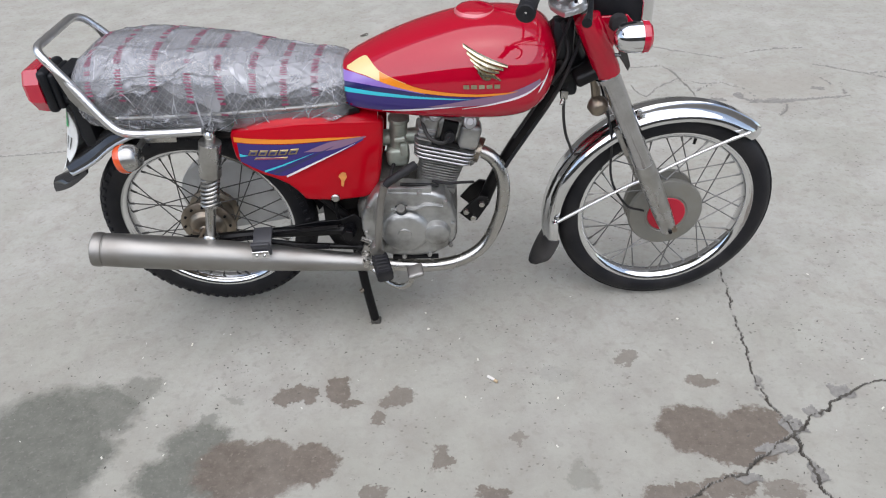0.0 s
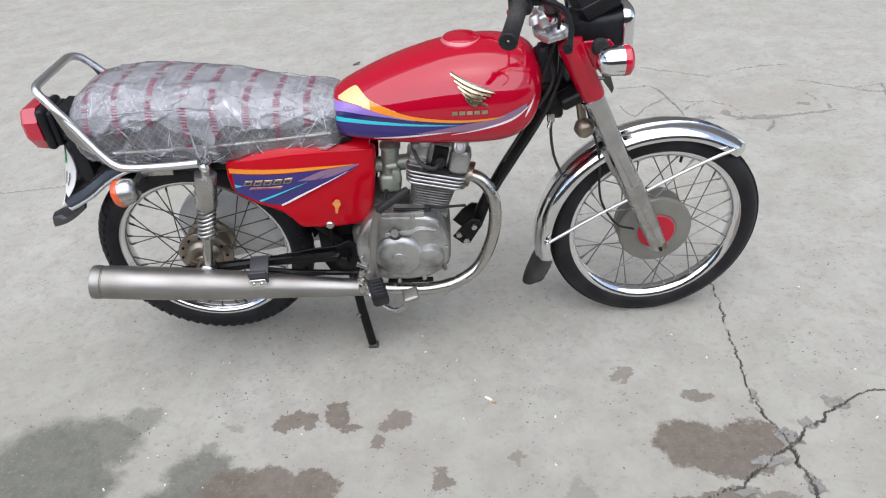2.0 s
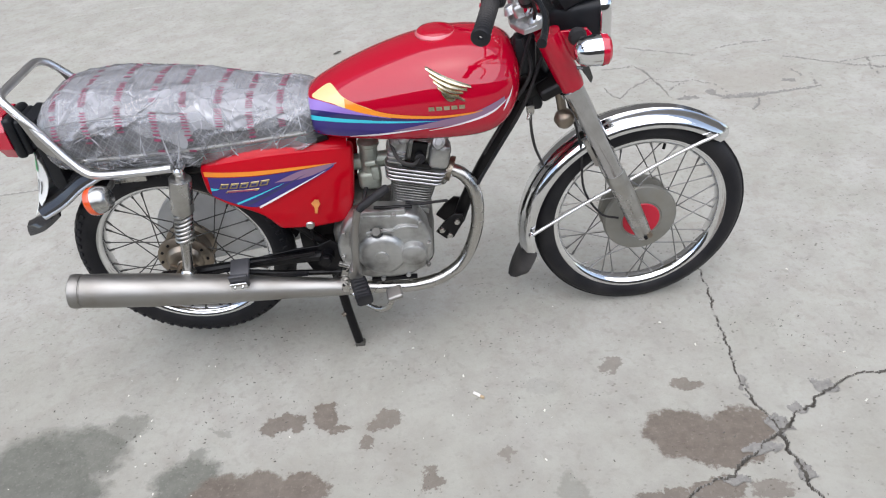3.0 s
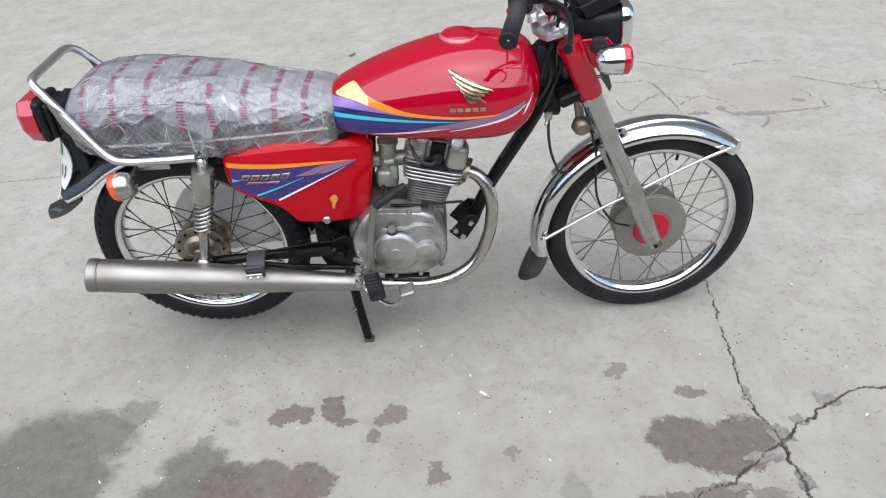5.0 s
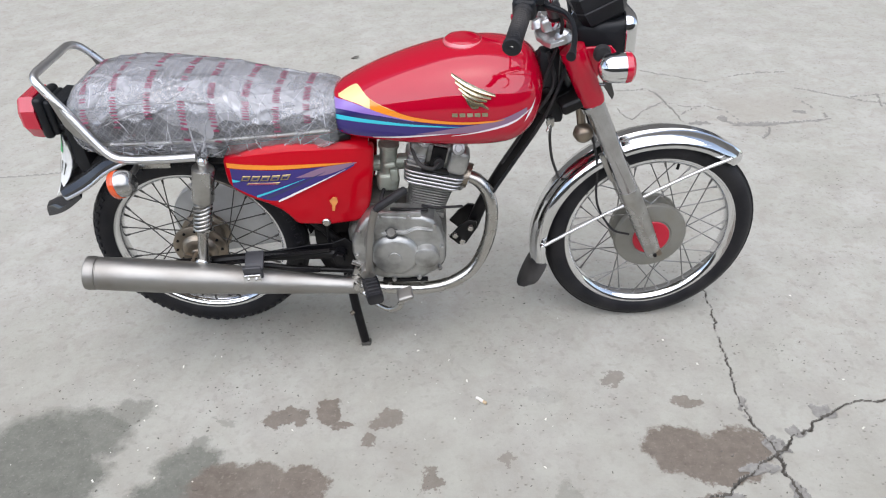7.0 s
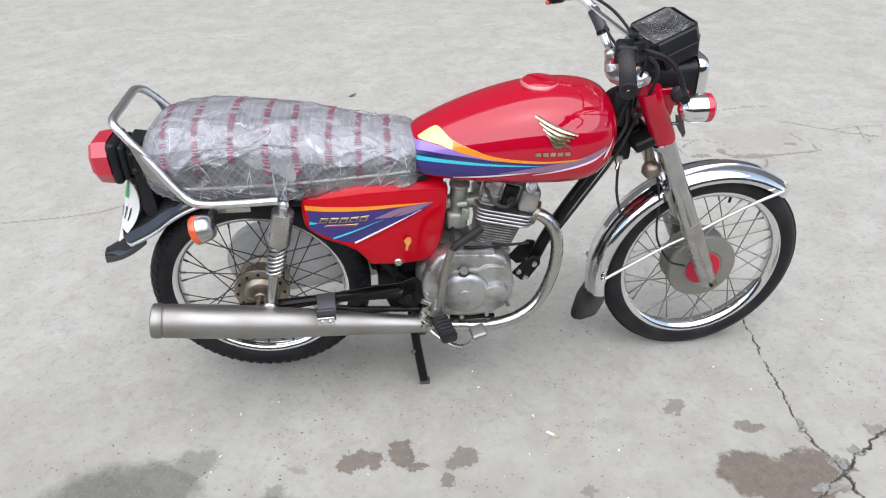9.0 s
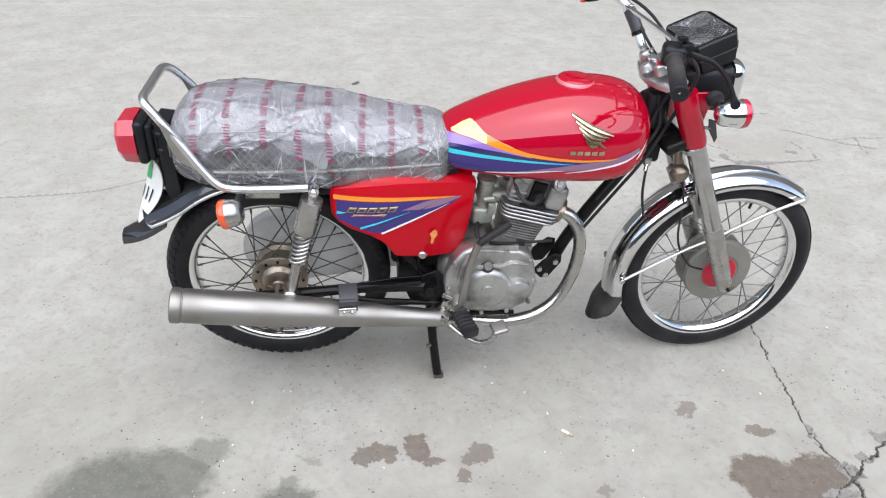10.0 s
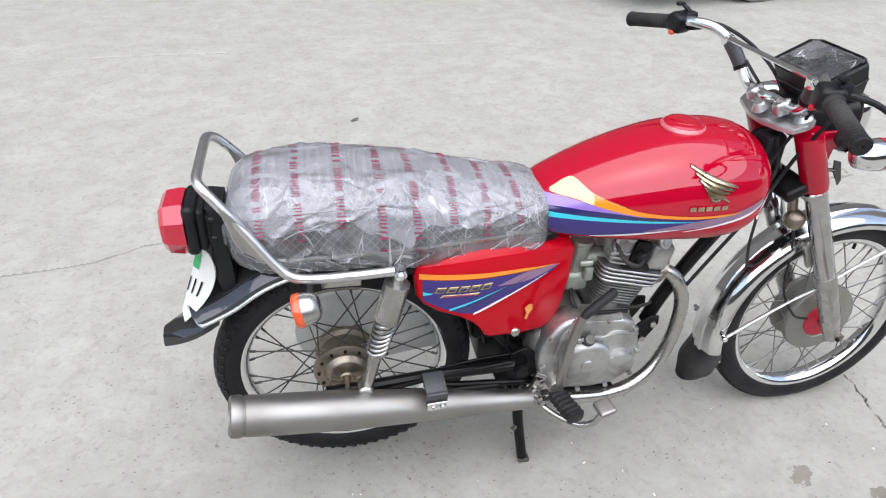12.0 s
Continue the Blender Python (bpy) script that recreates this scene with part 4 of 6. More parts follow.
# exhaust
muf_a, muf_b = Vector((-0.238, -0.196, 0.347)), Vector((0.440, -0.126, 0.228))
L = (muf_b - muf_a).length
prof = [(0.030, 0.010), (0.036, 0.0), (0.0415, 0.003), (0.043, 0.010), (0.043, 0.020), (0.0415, 0.026), (0.0395, 0.0275), (0.0395, 0.029), (0.0415, 0.031), (0.0425, 0.10), (0.042, 0.20), (0.040, 0.28), (0.036, 0.38), (0.031, 0.48), (0.026, 0.58), (0.0225, L - 0.03), (0.0215, L - 0.012), (0.018, L)]
muffler = part("exhaust", lathe(prof, muf_a, axis=muf_b - muf_a, n=48), STEEL, bike, "brushed steel silencer and header pipe")
part("end_cap", lathe([(0.0, 0.045), (0.012, 0.045), (0.013, 0.005), (0.020, 0.006), (0.034, 0.012)], muf_a, axis=muf_b - muf_a, n=32), RUBBER, muffler)
pipe = [muf_b - (muf_b - muf_a).normalized() * 0.02, (0.52, -0.120, 0.214), (0.60, -0.110, 0.204), (0.67, -0.096, 0.212), (0.725, -0.080, 0.245), (0.763, -0.066, 0.318), (0.776, -0.056, 0.395), (0.768, -0.046, 0.450), (0.742, -0.036, 0.487), (0.700, -0.026, 0.503)]
part("header_pipe", tube(pipe, 0.0165, 20, 6), DULL_CHROME, muffler, "curved header pipe, browned near the engine")
part("clamp", lathe([(0.0185, -0.014), (0.0215, -0.014), (0.0215, 0.010), (0.0185, 0.010)], muf_b, axis=muf_b - muf_a, n=24), DULL_CHROME, muffler)
part("flange", lathe([(0.0, -0.008), (0.030, -0.008), (0.032, -0.004), (0.032, 0.006), (0.0, 0.006)], (0.716, -0.029, 0.499), axis=(0.9, -0.2, -0.3), n=20), RUSTY, muffler)
part("hanger", join(rbox((0.046, 0.058, 0.010), (0.180, -0.172, 0.352), 0.003, (20, 0, 5)), rbox((0.046, 0.010, 0.040), (0.180, -0.199, 0.338), 0.003, (12, 0, 5))), GREY_SLEEVE, muffler, "grey muffler hanger bracket")
part("hanger_plate", rbox((0.042, 0.005, 0.024), (0.179, -0.2085, 0.327), 0.002, (10, 0, 5)), CHROME, muffler, "bright hanger plate with two bolts")
for dx in (-0.009, 0.010):
    part("bolt", lathe([(0, -0.004), (0.003, -0.004), (0.004, -0.002), (0.004, 0.002)], (0.179 + dx, -0.2115, 0.327), n=6), CHROME, muffler)

# engine
engine = part("engine", join(rbox((0.25, 0.20, 0.15), (0.53, 0, 0.325), 0.03, segments=3), rbox((0.12, 0.15, 0.09), (0.47, 0.0, 0.41), 0.02)), GRIMY, bike, "stained cast-alloy single-cylinder engine")
cov = [(0.418, 0.335), (0.425, 0.300), (0.445, 0.268), (0.49, 0.250), (0.55, 0.245), (0.595, 0.252), (0.632, 0.272), (0.652, 0.300), (0.656, 0.345), (0.646, 0.395), (0.630, 0.428), (0.60, 0.443), (0.54, 0.450), (0.49, 0.452), (0.462, 0.440), (0.436, 0.405), (0.420, 0.370)]
part("crankcase_cover", slab(cov, lambda x, z: -0.128 + 0.10 * max(0, x - 0.62), 0.055, 0.012, 3), ALLOY, engine, "stained alloy crankcase cover")
part("clutch_cover", lathe([(0.0, -0.021), (0.016, -0.021), (0.017, -0.017), (0.046, -0.017), (0.056, -0.012), (0.061, -0.004), (0.063, 0.01)], (0.528, -0.129, 0.332), n=44), ALLOY, engine, "round alloy clutch cover")
part("filter_cover", lathe([(0.0, -0.020), (0.024, -0.020), (0.031, -0.016), (0.034, -0.006), (0.035, 0.01)], (0.607, -0.127, 0.326), n=32), ALLOY, engine, "small round alloy cover")
part("rib", join(tube([(0.50, -0.130, 0.395), (0.53, -0.132, 0.402), (0.56, -0.132, 0.400), (0.585, -0.130, 0.410), (0.625, -0.126, 0.402)], 0.006, 8, 3), tube([(0.455, -0.128, 0.355), (0.462, -0.131, 0.40), (0.478, -0.129, 0.43)], 0.006, 8, 3), rbox((0.11, 0.016, 0.018), (0.545, -0.118, 0.447), 0.005)), ALLOY, engine)
# a black strip stands in for the shadow slit under the cover
part("shadow_slit", rbox((0.118, 0.012, 0.009), (0.548, -0.1235, 0.2445), 0.002), BLACK, engine, "black strip for the shadow under the crankcase cover")
for x in (0.505, 0.545, 0.590):
    part("bolt", tube([(x, -0.124, 0.243), (x, -0.124, 0.232)], 0.0045, 8), GRIMY, engine)
part("oil_line", tube([(0.525, -0.112, 0.458), (0.55, -0.116, 0.459), (0.585, -0.114, 0.456), (0.615, -0.106, 0.448)], 0.0045, 10, 4), BLACK, engine, "black rubber hose over the crankcase")
part("oil_filler", lathe([(0, -0.012), (0.010, -0.012), (0.0115, -0.010), (0.0115, 0.0), (0.015, 0.004)], (0.524, -0.134, 0.402), axis=(0, 1, -0.8), n=24), GRIMY, engine, "alloy oil filler plug")
part("filler_seal", lathe([(0.0105, 0.001), (0.0165, 0.001), (0.0165, 0.005), (0.0105, 0.005)], (0.524, -0.134, 0.402), axis=(0, 1, -0.8), n=24), PLASTIC, engine)
for x, z in ((0.430, 0.33), (0.448, 0.275), (0.52, 0.251), (0.585, 0.256), (0.640, 0.285), (0.648, 0.35), (0.632, 0.415), (0.57, 0.443), (0.49, 0.446), (0.442, 0.402)):
    part("bolt", lathe([(0, -0.006), (0.005, -0.006), (0.0062, -0.004), (0.0062, 0.004)], (x, -0.129, z), n=6), ALLOY, engine)
CYL = Matrix.Translation((0.604, 0, 0.402)) @ Matrix.Rotation(radians(14), 4, "Y") @ Matrix.Scale(1.15, 4, (0, 0, 1))


def fin_plate(w, d, z, h=0.0035, r=0.022):
    pts = []
    for cx, cy, a0 in ((w / 2 - r, d / 2 - r, 0), (-w / 2 + r, d / 2 - r, 90), (-w / 2 + r, -d / 2 + r, 180), (w / 2 - r, -d / 2 + r, 270)):
        for k in range(5):
            a = radians(a0 + 22.5 * k)
            pts.append((cx + r * math.cos(a), cy + r * math.sin(a)))
    return loft([[Vector((x * s, y * s, zz)) for x, y in pts] for s, zz in ((0.985, z - h / 2), (1.0, z - h / 4), (1.0, z + h / 4), (0.985, z + h / 2))])


barrel = part("cylinder", moved(join(rbox((0.090, 0.096, 0.11), (0, 0, 0.035), 0.018, segments=3), rbox((0.10, 0.105, 0.02), (0, 0, 0.0), 0.005)), CYL), ALLOY, engine, "finned alloy cylinder")
for i in range(9):
    part("fin", moved(fin_plate(0.098 + 0.002 * i, 0.104 + 0.002 * i, 0.013 + 0.0071 * i, 0.0026), CYL), ALLOY, barrel)
head = part("cylinder_head", moved(join(rbox((0.124, 0.116, 0.040), (0, 0, 0.096), 0.018, segments=3), rbox((0.104, 0.100, 0.082), (0, 0, 0.134), 0.016, segments=3), tube([(0.03, -0.02, 0.12), (0.085, -0.028, 0.085)], 0.024, 16), rbox((0.046, 0.046, 0.056), (-0.050, -0.046, 0.150), 0.012, segments=3), rbox((0.052, 0.050, 0.060), (0.050, -0.044, 0.146), 0.014, segments=3), rbox((0.150, 0.05, 0.05), (0, 0.045, 0.146), 0.014, segments=3)), CYL), ALLOY, engine, "finned alloy cylinder head")
for i in range(4):
    part("fin", moved(fin_plate(0.142 + 0.004 * i, 0.138 + 0.003 * i, 0.081 + 0.0096 * i, 0.0046), CYL), POLISHED, head)
for i in range(3):
    part("fin", moved(fin_plate(0.044, 0.030, 0.128 + 0.0105 * i, 0.0036, 0.008), CYL @ Matrix.Translation((-0.052, -0.062, 0))), POLISHED, head)
# black boxes stand in for the shade in the plug hollow
part("recess_shade", moved(join(rbox((0.036, 0.012, 0.052), (0.001, -0.054, 0.146), 0.003), rbox((0.070, 0.008, 0.014), (0.0, -0.060, 0.120), 0.003)), CYL), BLACK, head, "black blocks for the shade round the spark plug")
part("rocker_cover", moved(join(rbox((0.116, 0.086, 0.040), (0.0, 0, 0.184), 0.014, segments=3), rbox((0.028, 0.024, 0.022), (0.0, -0.042, 0.196), 0.006), *[rbox((0.034, 0.030, 0.030), (x, -0.044, 0.180), 0.009, segments=3) for x in (-0.040, 0.042)]), CYL), ALLOY, engine, "alloy rocker cover")
for x, z in ((-0.040, 0.182), (0.042, 0.180)):
    part("valve_cap", moved(lathe([(0, -0.010), (0.008, -0.010), (0.009, -0.007), (0.014, -0.006), (0.016, -0.003), (0.016, 0.006)], (x, -0.060, z), axis=(0, 1, -0.5), n=24), CYL), POLISHED, engine, "bright valve inspection cap")
for x in (-0.058, -0.020, 0.022, 0.060):
    part("bolt", moved(lathe([(0, 0.010), (0.005, 0.010), (0.006, 0.007), (0.006, 0.0)], (x, -0.030, 0.200), axis=(0, 0, 1), n=6), CYL), DULL_CHROME, engine)
part("spark_plug", moved(join(tube([(0.002, -0.050, 0.138), (0.004, -0.074, 0.142)], 0.012, 12), tube([(0.004, -0.072, 0.142), (-0.012, -0.088, 0.134), (-0.045, -0.085, 0.140), (-0.068, -0.06, 0.165), (-0.07, -0.03, 0.20)], 0.0045, 10, 4)), CYL), RUBBER, engine, "black plug cap and lead")
part("carburettor", join(lathe([(0, -0.045), (0.018, -0.045), (0.022, -0.04), (0.022, 0.03), (0.026, 0.034), (0.026, 0.042), (0, 0.046)], (0.520, -0.018, 0.548), axis=(0.1, 0, 1), n=24), rbox((0.055, 0.055, 0.05), (0.515, -0.018, 0.490), 0.012, segments=3), tube([(0.47, -0.01, 0.53), (0.585, -0.01, 0.535)], 0.020, 16), rbox((0.02, 0.02, 0.035), (0.535, -0.050, 0.52), 0.005), tube([(0.515, -0.05, 0.545), (0.54, -0.055, 0.55)], 0.007, 10)), ZINC, engine, "dull zinc carburettor")
part("drain_hose", tube([(0.505, -0.04, 0.475), (0.50, -0.075, 0.46), (0.52, -0.088, 0.44), (0.565, -0.092, 0.438)], 0.005, 8, 5), RUBBER, engine)
part("breather_hose", tube([(0.600, -0.085, 0.448), (0.63, -0.092, 0.446), (0.665, -0.082, 0.440), (0.70, -0.05, 0.42)], 0.0036, 8, 5), RUBBER, engine)
kick = part("kick_starter", join(tube([(0.456, -0.128, 0.292), (0.460, -0.152, 0.292), (0.462, -0.160, 0.315), (0.472, -0.160, 0.40), (0.482, -0.159, 0.45), (0.492, -0.157, 0.486)], 0.0095, 12, 4), lathe([(0, -0.035), (0.016, -0.035), (0.019, -0.03), (0.019, 0.01)], (0.456, -0.128, 0.292), n=20)), STEEL, bike, "silver kick-start lever folded up")
part("pedal_rubber", join(tube([(0.494, -0.157, 0.484), (0.502, -0.154, 0.492), (0.564, -0.130, 0.522), (0.568, -0.128, 0.524)], [0.008, 0.010, 0.0105, 0.008], 16)), RUBBER, kick, "black ribbed pedal rubber")

# foot peg, brake pedal, centre stand
peg = part("foot_peg", tube([(0.395, -0.10, 0.240), (0.425, -0.150, 0.243)], 0.011, 12), DULL_CHROME, bike, "foot peg with black rubber")
rib = []
for i in range(25):
    k = 1.0 if i in (0, 24) else (1.05 if i % 4 < 2 else 0.94)
    rib.append([Vector((0.0195 * k * x, -0.040 + 0.080 * i / 24, 0.015 * k * z)) for x, z in ((-1, -0.6), (-1, 0.6), (-0.7, 1), (0.7, 1), (1, 0.6), (1, -0.6), (0.7, -1), (-0.7, -1))])
part("rubber", moved(loft(rib), pose(0.470, -0.192, 0.268, 0, 0, 16)), RUBBER, peg, "black ribbed peg rubber", 25)
pedal = part("brake_pedal", join(tube([(0.41, -0.112, 0.235), (0.45, -0.155, 0.215), (0.50, -0.20, 0.212), (0.532, -0.215, 0.228), (0.548, -0.216, 0.258)], 0.0072, 12, 4)), DULL_CHROME, bike, "dull chromed rear brake pedal")
part("pad", moved(rbox((0.040, 0.044, 0.013), (0, 0, 0), 0.006, segments=3), pose(0.553, -0.212, 0.268, 0, -12, 10)), STEEL, pedal, "bright pedal pad")
part("brake_linkage", join(rbox((0.03, 0.016, 0.045), (0.425, -0.118, 0.262), 0.005, (0, 20, 0)), tube([(0.43, -0.125, 0.285), (0.44, -0.130, 0.30), (0.415, -0.128, 0.31)], 0.007, 10), lathe([(0, -0.012), (0.010, -0.012), (0.012, 0.008)], (0.420, -0.120, 0.258), n=10)), DULL_CHROME, bike)
stand = part("centre_stand", join(tube([(0.392, -0.085, 0.235), (0.392, 0.085, 0.235)], 0.013), *[tube([(0.392, s * 0.078, 0.235), (0.400, s * 0.088, 0.13), (0.416, s * 0.104, 0.010)], 0.0125, 12, 3) for s in (-1, 1)], tube([(0.396, -0.08, 0.16), (0.396, 0.08, 0.16)], 0.009)), BLACK, bike, "black centre stand with worn feet")
for s in (-1, 1):
    part("foot", rbox((0.028, 0.024, 0.012), (0.419, s * 0.106, 0.0055), 0.004), GRIMY, stand, "worn metal foot")
part("stand_stop", tube([(0.402, -0.090, 0.115), (0.385, -0.102, 0.108)], 0.006, 8), RUSTY, stand)

# front forks, yokes and covers
for s in (-1, 1):
    y = s * 0.086
    leg = part("fork_leg", st(join(tube([(fork_x(0.70), y, 0.70), (fork_x(0.46), y, 0.46), (fork_x(0.45), y, 0.45)], [0.0235, 0.0235, 0.021], 24), lathe([(0.0235, 0), (0.0275, 0.002), (0.0275, 0.014), (0.0235, 0.016)], (fork_x(0.70), y, 0.690), axis=(-0.466, 0, 1), n=28))), FORK_CHROME, bike, "worn chromed fork leg")
    part("slider", st(join(tube([(fork_x(0.47), y, 0.47), (fork_x(0.46), y, 0.46), (fork_x(0.33), y, 0.33), (fork_x(0.30), y - s * 0.002, 0.30), (fork_x(0.270), y, 0.270)], [0.024, 0.0255, 0.0235, 0.022, 0.019], 24), rbox((0.035, 0.022, 0.05), (fork_x(0.292), y, 0.292), 0.008, (0, -25, 0)))), FORK_ALLOY, leg, "dull alloy fork slider")
    part("bolt", st(lathe([(0, -0.006 * 1), (0.004, -0.006), (0.005, -0.003), (0.005, 0.01)], (fork_x(0.278), y + s * 0.020, 0.278), axis=(0, -s, 0), n=8)), BLACK, leg)
    sleeve = part("fork_cover", st(join(tube([(fork_x(0.703), y, 0.703), (fork_x(0.716), y, 0.716), (fork_x(0.832), y, 0.832)], [0.026, 0.0285, 0.0285], 28))), RED, bike, "red fork cover and headlight bracket")
    part("lamp_ear", st(slab([(fork_x(0.835), 0.835), (1.030, 0.836), (1.042, 0.822), (1.010, 0.795), (fork_x(0.75) + 0.02, 0.750), (fork_x(0.77), 0.77)], (lambda x, z, s=s: s * 0.092 + (-0.002)), 0.006, 0.002, 1)), RED, sleeve)
part("lower_yoke", st(join(rbox((0.062, 0.20, 0.028), (0.957, 0, 0.702), 0.010, (0, -25, 0), 3), rbox((0.09, 0.10, 0.03), (0.925, 0, 0.690), 0.010, (0, -25, 0)))), BLACK, bike, "black lower fork yoke")
yoke_top = [(0.878, -0.022), (0.882, -0.042), (0.886, -0.066), (0.896, -0.098), (0.918, -0.106), (0.942, -0.098), (0.945, -0.07), (0.925, -0.045), (0.920, 0), (0.925, 0.045), (0.945, 0.07), (0.942, 0.092), (0.918, 0.098), (0.898, 0.088), (0.890, 0.062), (0.884, 0.040), (0.879, 0.018)]
yk = slab(yoke_top, lambda x, z: 0.0, 0.011, 0.003)
yk = ([(x, z, 0.840 - y + (x - 0.87) * 0.38) for x, y, z in yk[0]], yk[1])
yoke = part("top_yoke", st(join(yk, *[lathe([(0, 0.026), (0.010, 0.026), (0.013, 0.023), (0.018, 0.018), (0.018, 0)], (fork_x(0.86) - 0.004, s * (0.086 if s < 0 else 0.078), 0.850), axis=(-0.466, 0, 1), n=20) for s in (-1, 1)], lathe([(0, 0.016), (0.009, 0.016), (0.011, 0.013), (0.013, 0.008), (0.017, 0.0)], (0.884, 0, 0.858), axis=(-0.466, 0, 1), n=20))), POLISHED, bike, "polished alloy top fork yoke")
for s in (-1, 1):
    part("bar_clamp", st(join(rbox((0.034, 0.024, 0.030), (0.899, s * 0.045, 0.874), 0.008, (0, -15, 0), 3), lathe([(0, 0.008), (0.005, 0.008), (0.006, 0.005), (0.006, 0)], (0.889, s * 0.045, 0.887), axis=(0, 0, 1), n=8), lathe([(0, 0.008), (0.005, 0.008), (0.006, 0.005), (0.006, 0)], (0.909, s * 0.045, 0.885), axis=(0, 0, 1), n=8))), POLISHED, yoke)

# handlebar, grips, levers
half = [(0.903, 0.0, 0.879), (0.902, 0.055, 0.879), (0.900, 0.080, 0.885), (0.894, 0.104, 0.910), (0.876, 0.132, 0.955), (0.854, 0.165, 0.979), (0.824, 0.205, 0.984), (0.800, 0.260, 0.972), (0.772, 0.345, 0.955), (0.764, 0.372, 0.950)]
hp = smooth_path(half, 5)
pts = [Vector((p.x + 0.008, -p.y * 1.03, p.z)) for p in hp[::-1]] + hp[1:]
bars = part("handlebar", st(join(tube(pts, 0.0112, 14), tube([(0.872, -0.143, 0.966), (0.868, 0.143, 0.966)], 0.0055, 10), *[rbox((0.022, 0.020, 0.024), (0.872, s * 0.139, 0.960), 0.004) for s in (-1, 1)])), CHROME, bike, "chromed braced handlebar")
for s in (-1, 1):
    o = 0.008 if s < 0 else 0.0
    part("cable_sleeve", st(tube([(0.874 + o, s * 0.135, 0.958), (0.885 + o, s * 0.1185, 0.934), (0.893 + o, s * 0.106, 0.914)], 0.0150, 14)), GREY_SLEEVE, bars, "grey sleeve round the bar")
    part("cable_tie", st(tube([(0.892 + o, s * 0.107, 0.916), (0.8945 + o, s * 0.103, 0.909)], 0.0165, 14)), BLACK, bars)
for s in (-1, 1):
    g0, g1 = Vector((0.802 + (0.009 if s < 0 else 0), s * (0.255 if s > 0 else 0.264), 0.9725)), Vector((0.763 + (0.009 if s < 0 else 0), s * (0.378 if s > 0 else 0.391), 0.949))
    d = (g1 - g0).normalized()
    prof = [(0.0, 0.001), (0.0185, 0.001), (0.0185, 0.006), (0.0150, 0.009)]
    for i in range(14):
        h0 = 0.014 + 0.0075 * i
        prof += [(0.0152, h0), (0.0160, h0 + 0.001), (0.0160, h0 + 0.004), (0.0152, h0 + 0.005)]
    prof += [(0.0155, 0.122), (0.0172, 0.124), (0.0172, 0.130), (0.015, 0.132), (0.004, 0.132), (0.0035, 0.126), (0.0, 0.126)]
    part("grip", st(lathe(prof, g0, axis=d, n=24)), RUBBER, bars, "ribbed black rubber grip")
    sw = g0 - d * 0.020
    sg = [rbox((0.046, 0.040, 0.042), sw, 0.010, (12, 0, 18 * s), 3), rbox((0.030, 0.030, 0.020), sw + Vector((0.020, 0, 0.014)), 0.006)]
    switch = part("switch_gear", st(join(*sg)), PLASTIC, bars, "black switch housing")
    part("switch_button", st(rbox((0.014, 0.010, 0.010), sw + Vector((-0.020, -s * 0.006, -0.020)), 0.003)), ORANGE_LENS if s > 0 else RED_LENS, switch, "small coloured switch")
    part("lever_bracket", st(join(rbox((0.040, 0.026, 0.022), sw + Vector((0.026, -s * 0.016, -0.002)), 0.006), tube([sw + Vector((0.02, 0, 0.022)), sw + Vector((0.010, s * 0.012, 0.034))], 0.005, 8), rbox((0.02, 0.012, 0.008), sw + Vector((0.004, s * 0.016, 0.036)), 0.003))), PLASTIC, bars)
    ahead = 0.022 if s < 0 else 0.0
    part("lever", st(tube([sw + Vector((0.036, -s * 0.010, -0.002)), sw + Vector((0.056 + ahead * 0.7, s * 0.030, -0.008)), sw + Vector((0.056 + ahead, s * 0.080, -0.022)), sw + Vector((0.044 + ahead, s * 0.135, -0.036)), sw + Vector((0.034 + ahead, s * 0.165, -0.040))], [0.007, 0.0055, 0.005, 0.0055, 0.009], 10, 4)), FORK_ALLOY if s > 0 else PLASTIC, bars, "control lever with ball end")

# instruments and headlight
shell = []
for z, a, b in ((-0.052, 0.040, 0.056), (-0.036, 0.050, 0.074), (-0.005, 0.056, 0.084), (0.030, 0.058, 0.088), (0.034, 0.055, 0.085), (0.033, 0.052, 0.082), (0.026, 0.051, 0.080)):
    shell.append([Vector((x * a, y * b, z)) for x, y in ((-1, -0.7), (-0.75, -1), (0.75, -1), (1, -0.7), (1, 0.7), (0.75, 1), (-0.75, 1), (-1, 0.7))])
clocks = part("instrument_panel", st(moved(loft(shell), pose(1.006, 0, 0.922, 0, -24, 0))), PLASTIC, bike, "black angular instrument housing", 25)
seam = [[Vector((x * a, y * b, z)) for x, y in ((-1, -0.7), (-0.75, -1), (0.75, -1), (1, -0.7), (1, 0.7), (0.75, 1), (-0.75, 1), (-1, 0.7))] for z, a, b in ((-0.004, 0.0555, 0.0835), (-0.004, 0.0575, 0.0855), (-0.001, 0.0580, 0.0860), (-0.001, 0.0555, 0.0835))]
part("seam", st(moved(loft(seam, caps=False), pose(1.006, 0, 0.922, 0, -24, 0))), GREY_SLEEVE, clocks, "pale seam between the two shells", 25)
part("cover", st(moved(rbox((0.096, 0.150, 0.002), (0, 0, 0.0335), 0.0008), pose(1.006, 0, 0.922, 0, -24, 0))), clear_film("scuffed_cover", 0.04, 0.12, 20, 0.05), clocks, "scuffed clear dial cover")
for s in (-1, 1):
    part("dial", st(moved(lathe([(0, 0.002), (0.030, 0.002), (0.033, 0.004), (0.036, 0.004), (0.037, 0.0)], (0.0, s * 0.039, 0.026), axis=(0, 0, 1), n=32), pose(1.006, 0, 0.922, 0, -24, 0))), DIAL, clocks, "round dial")
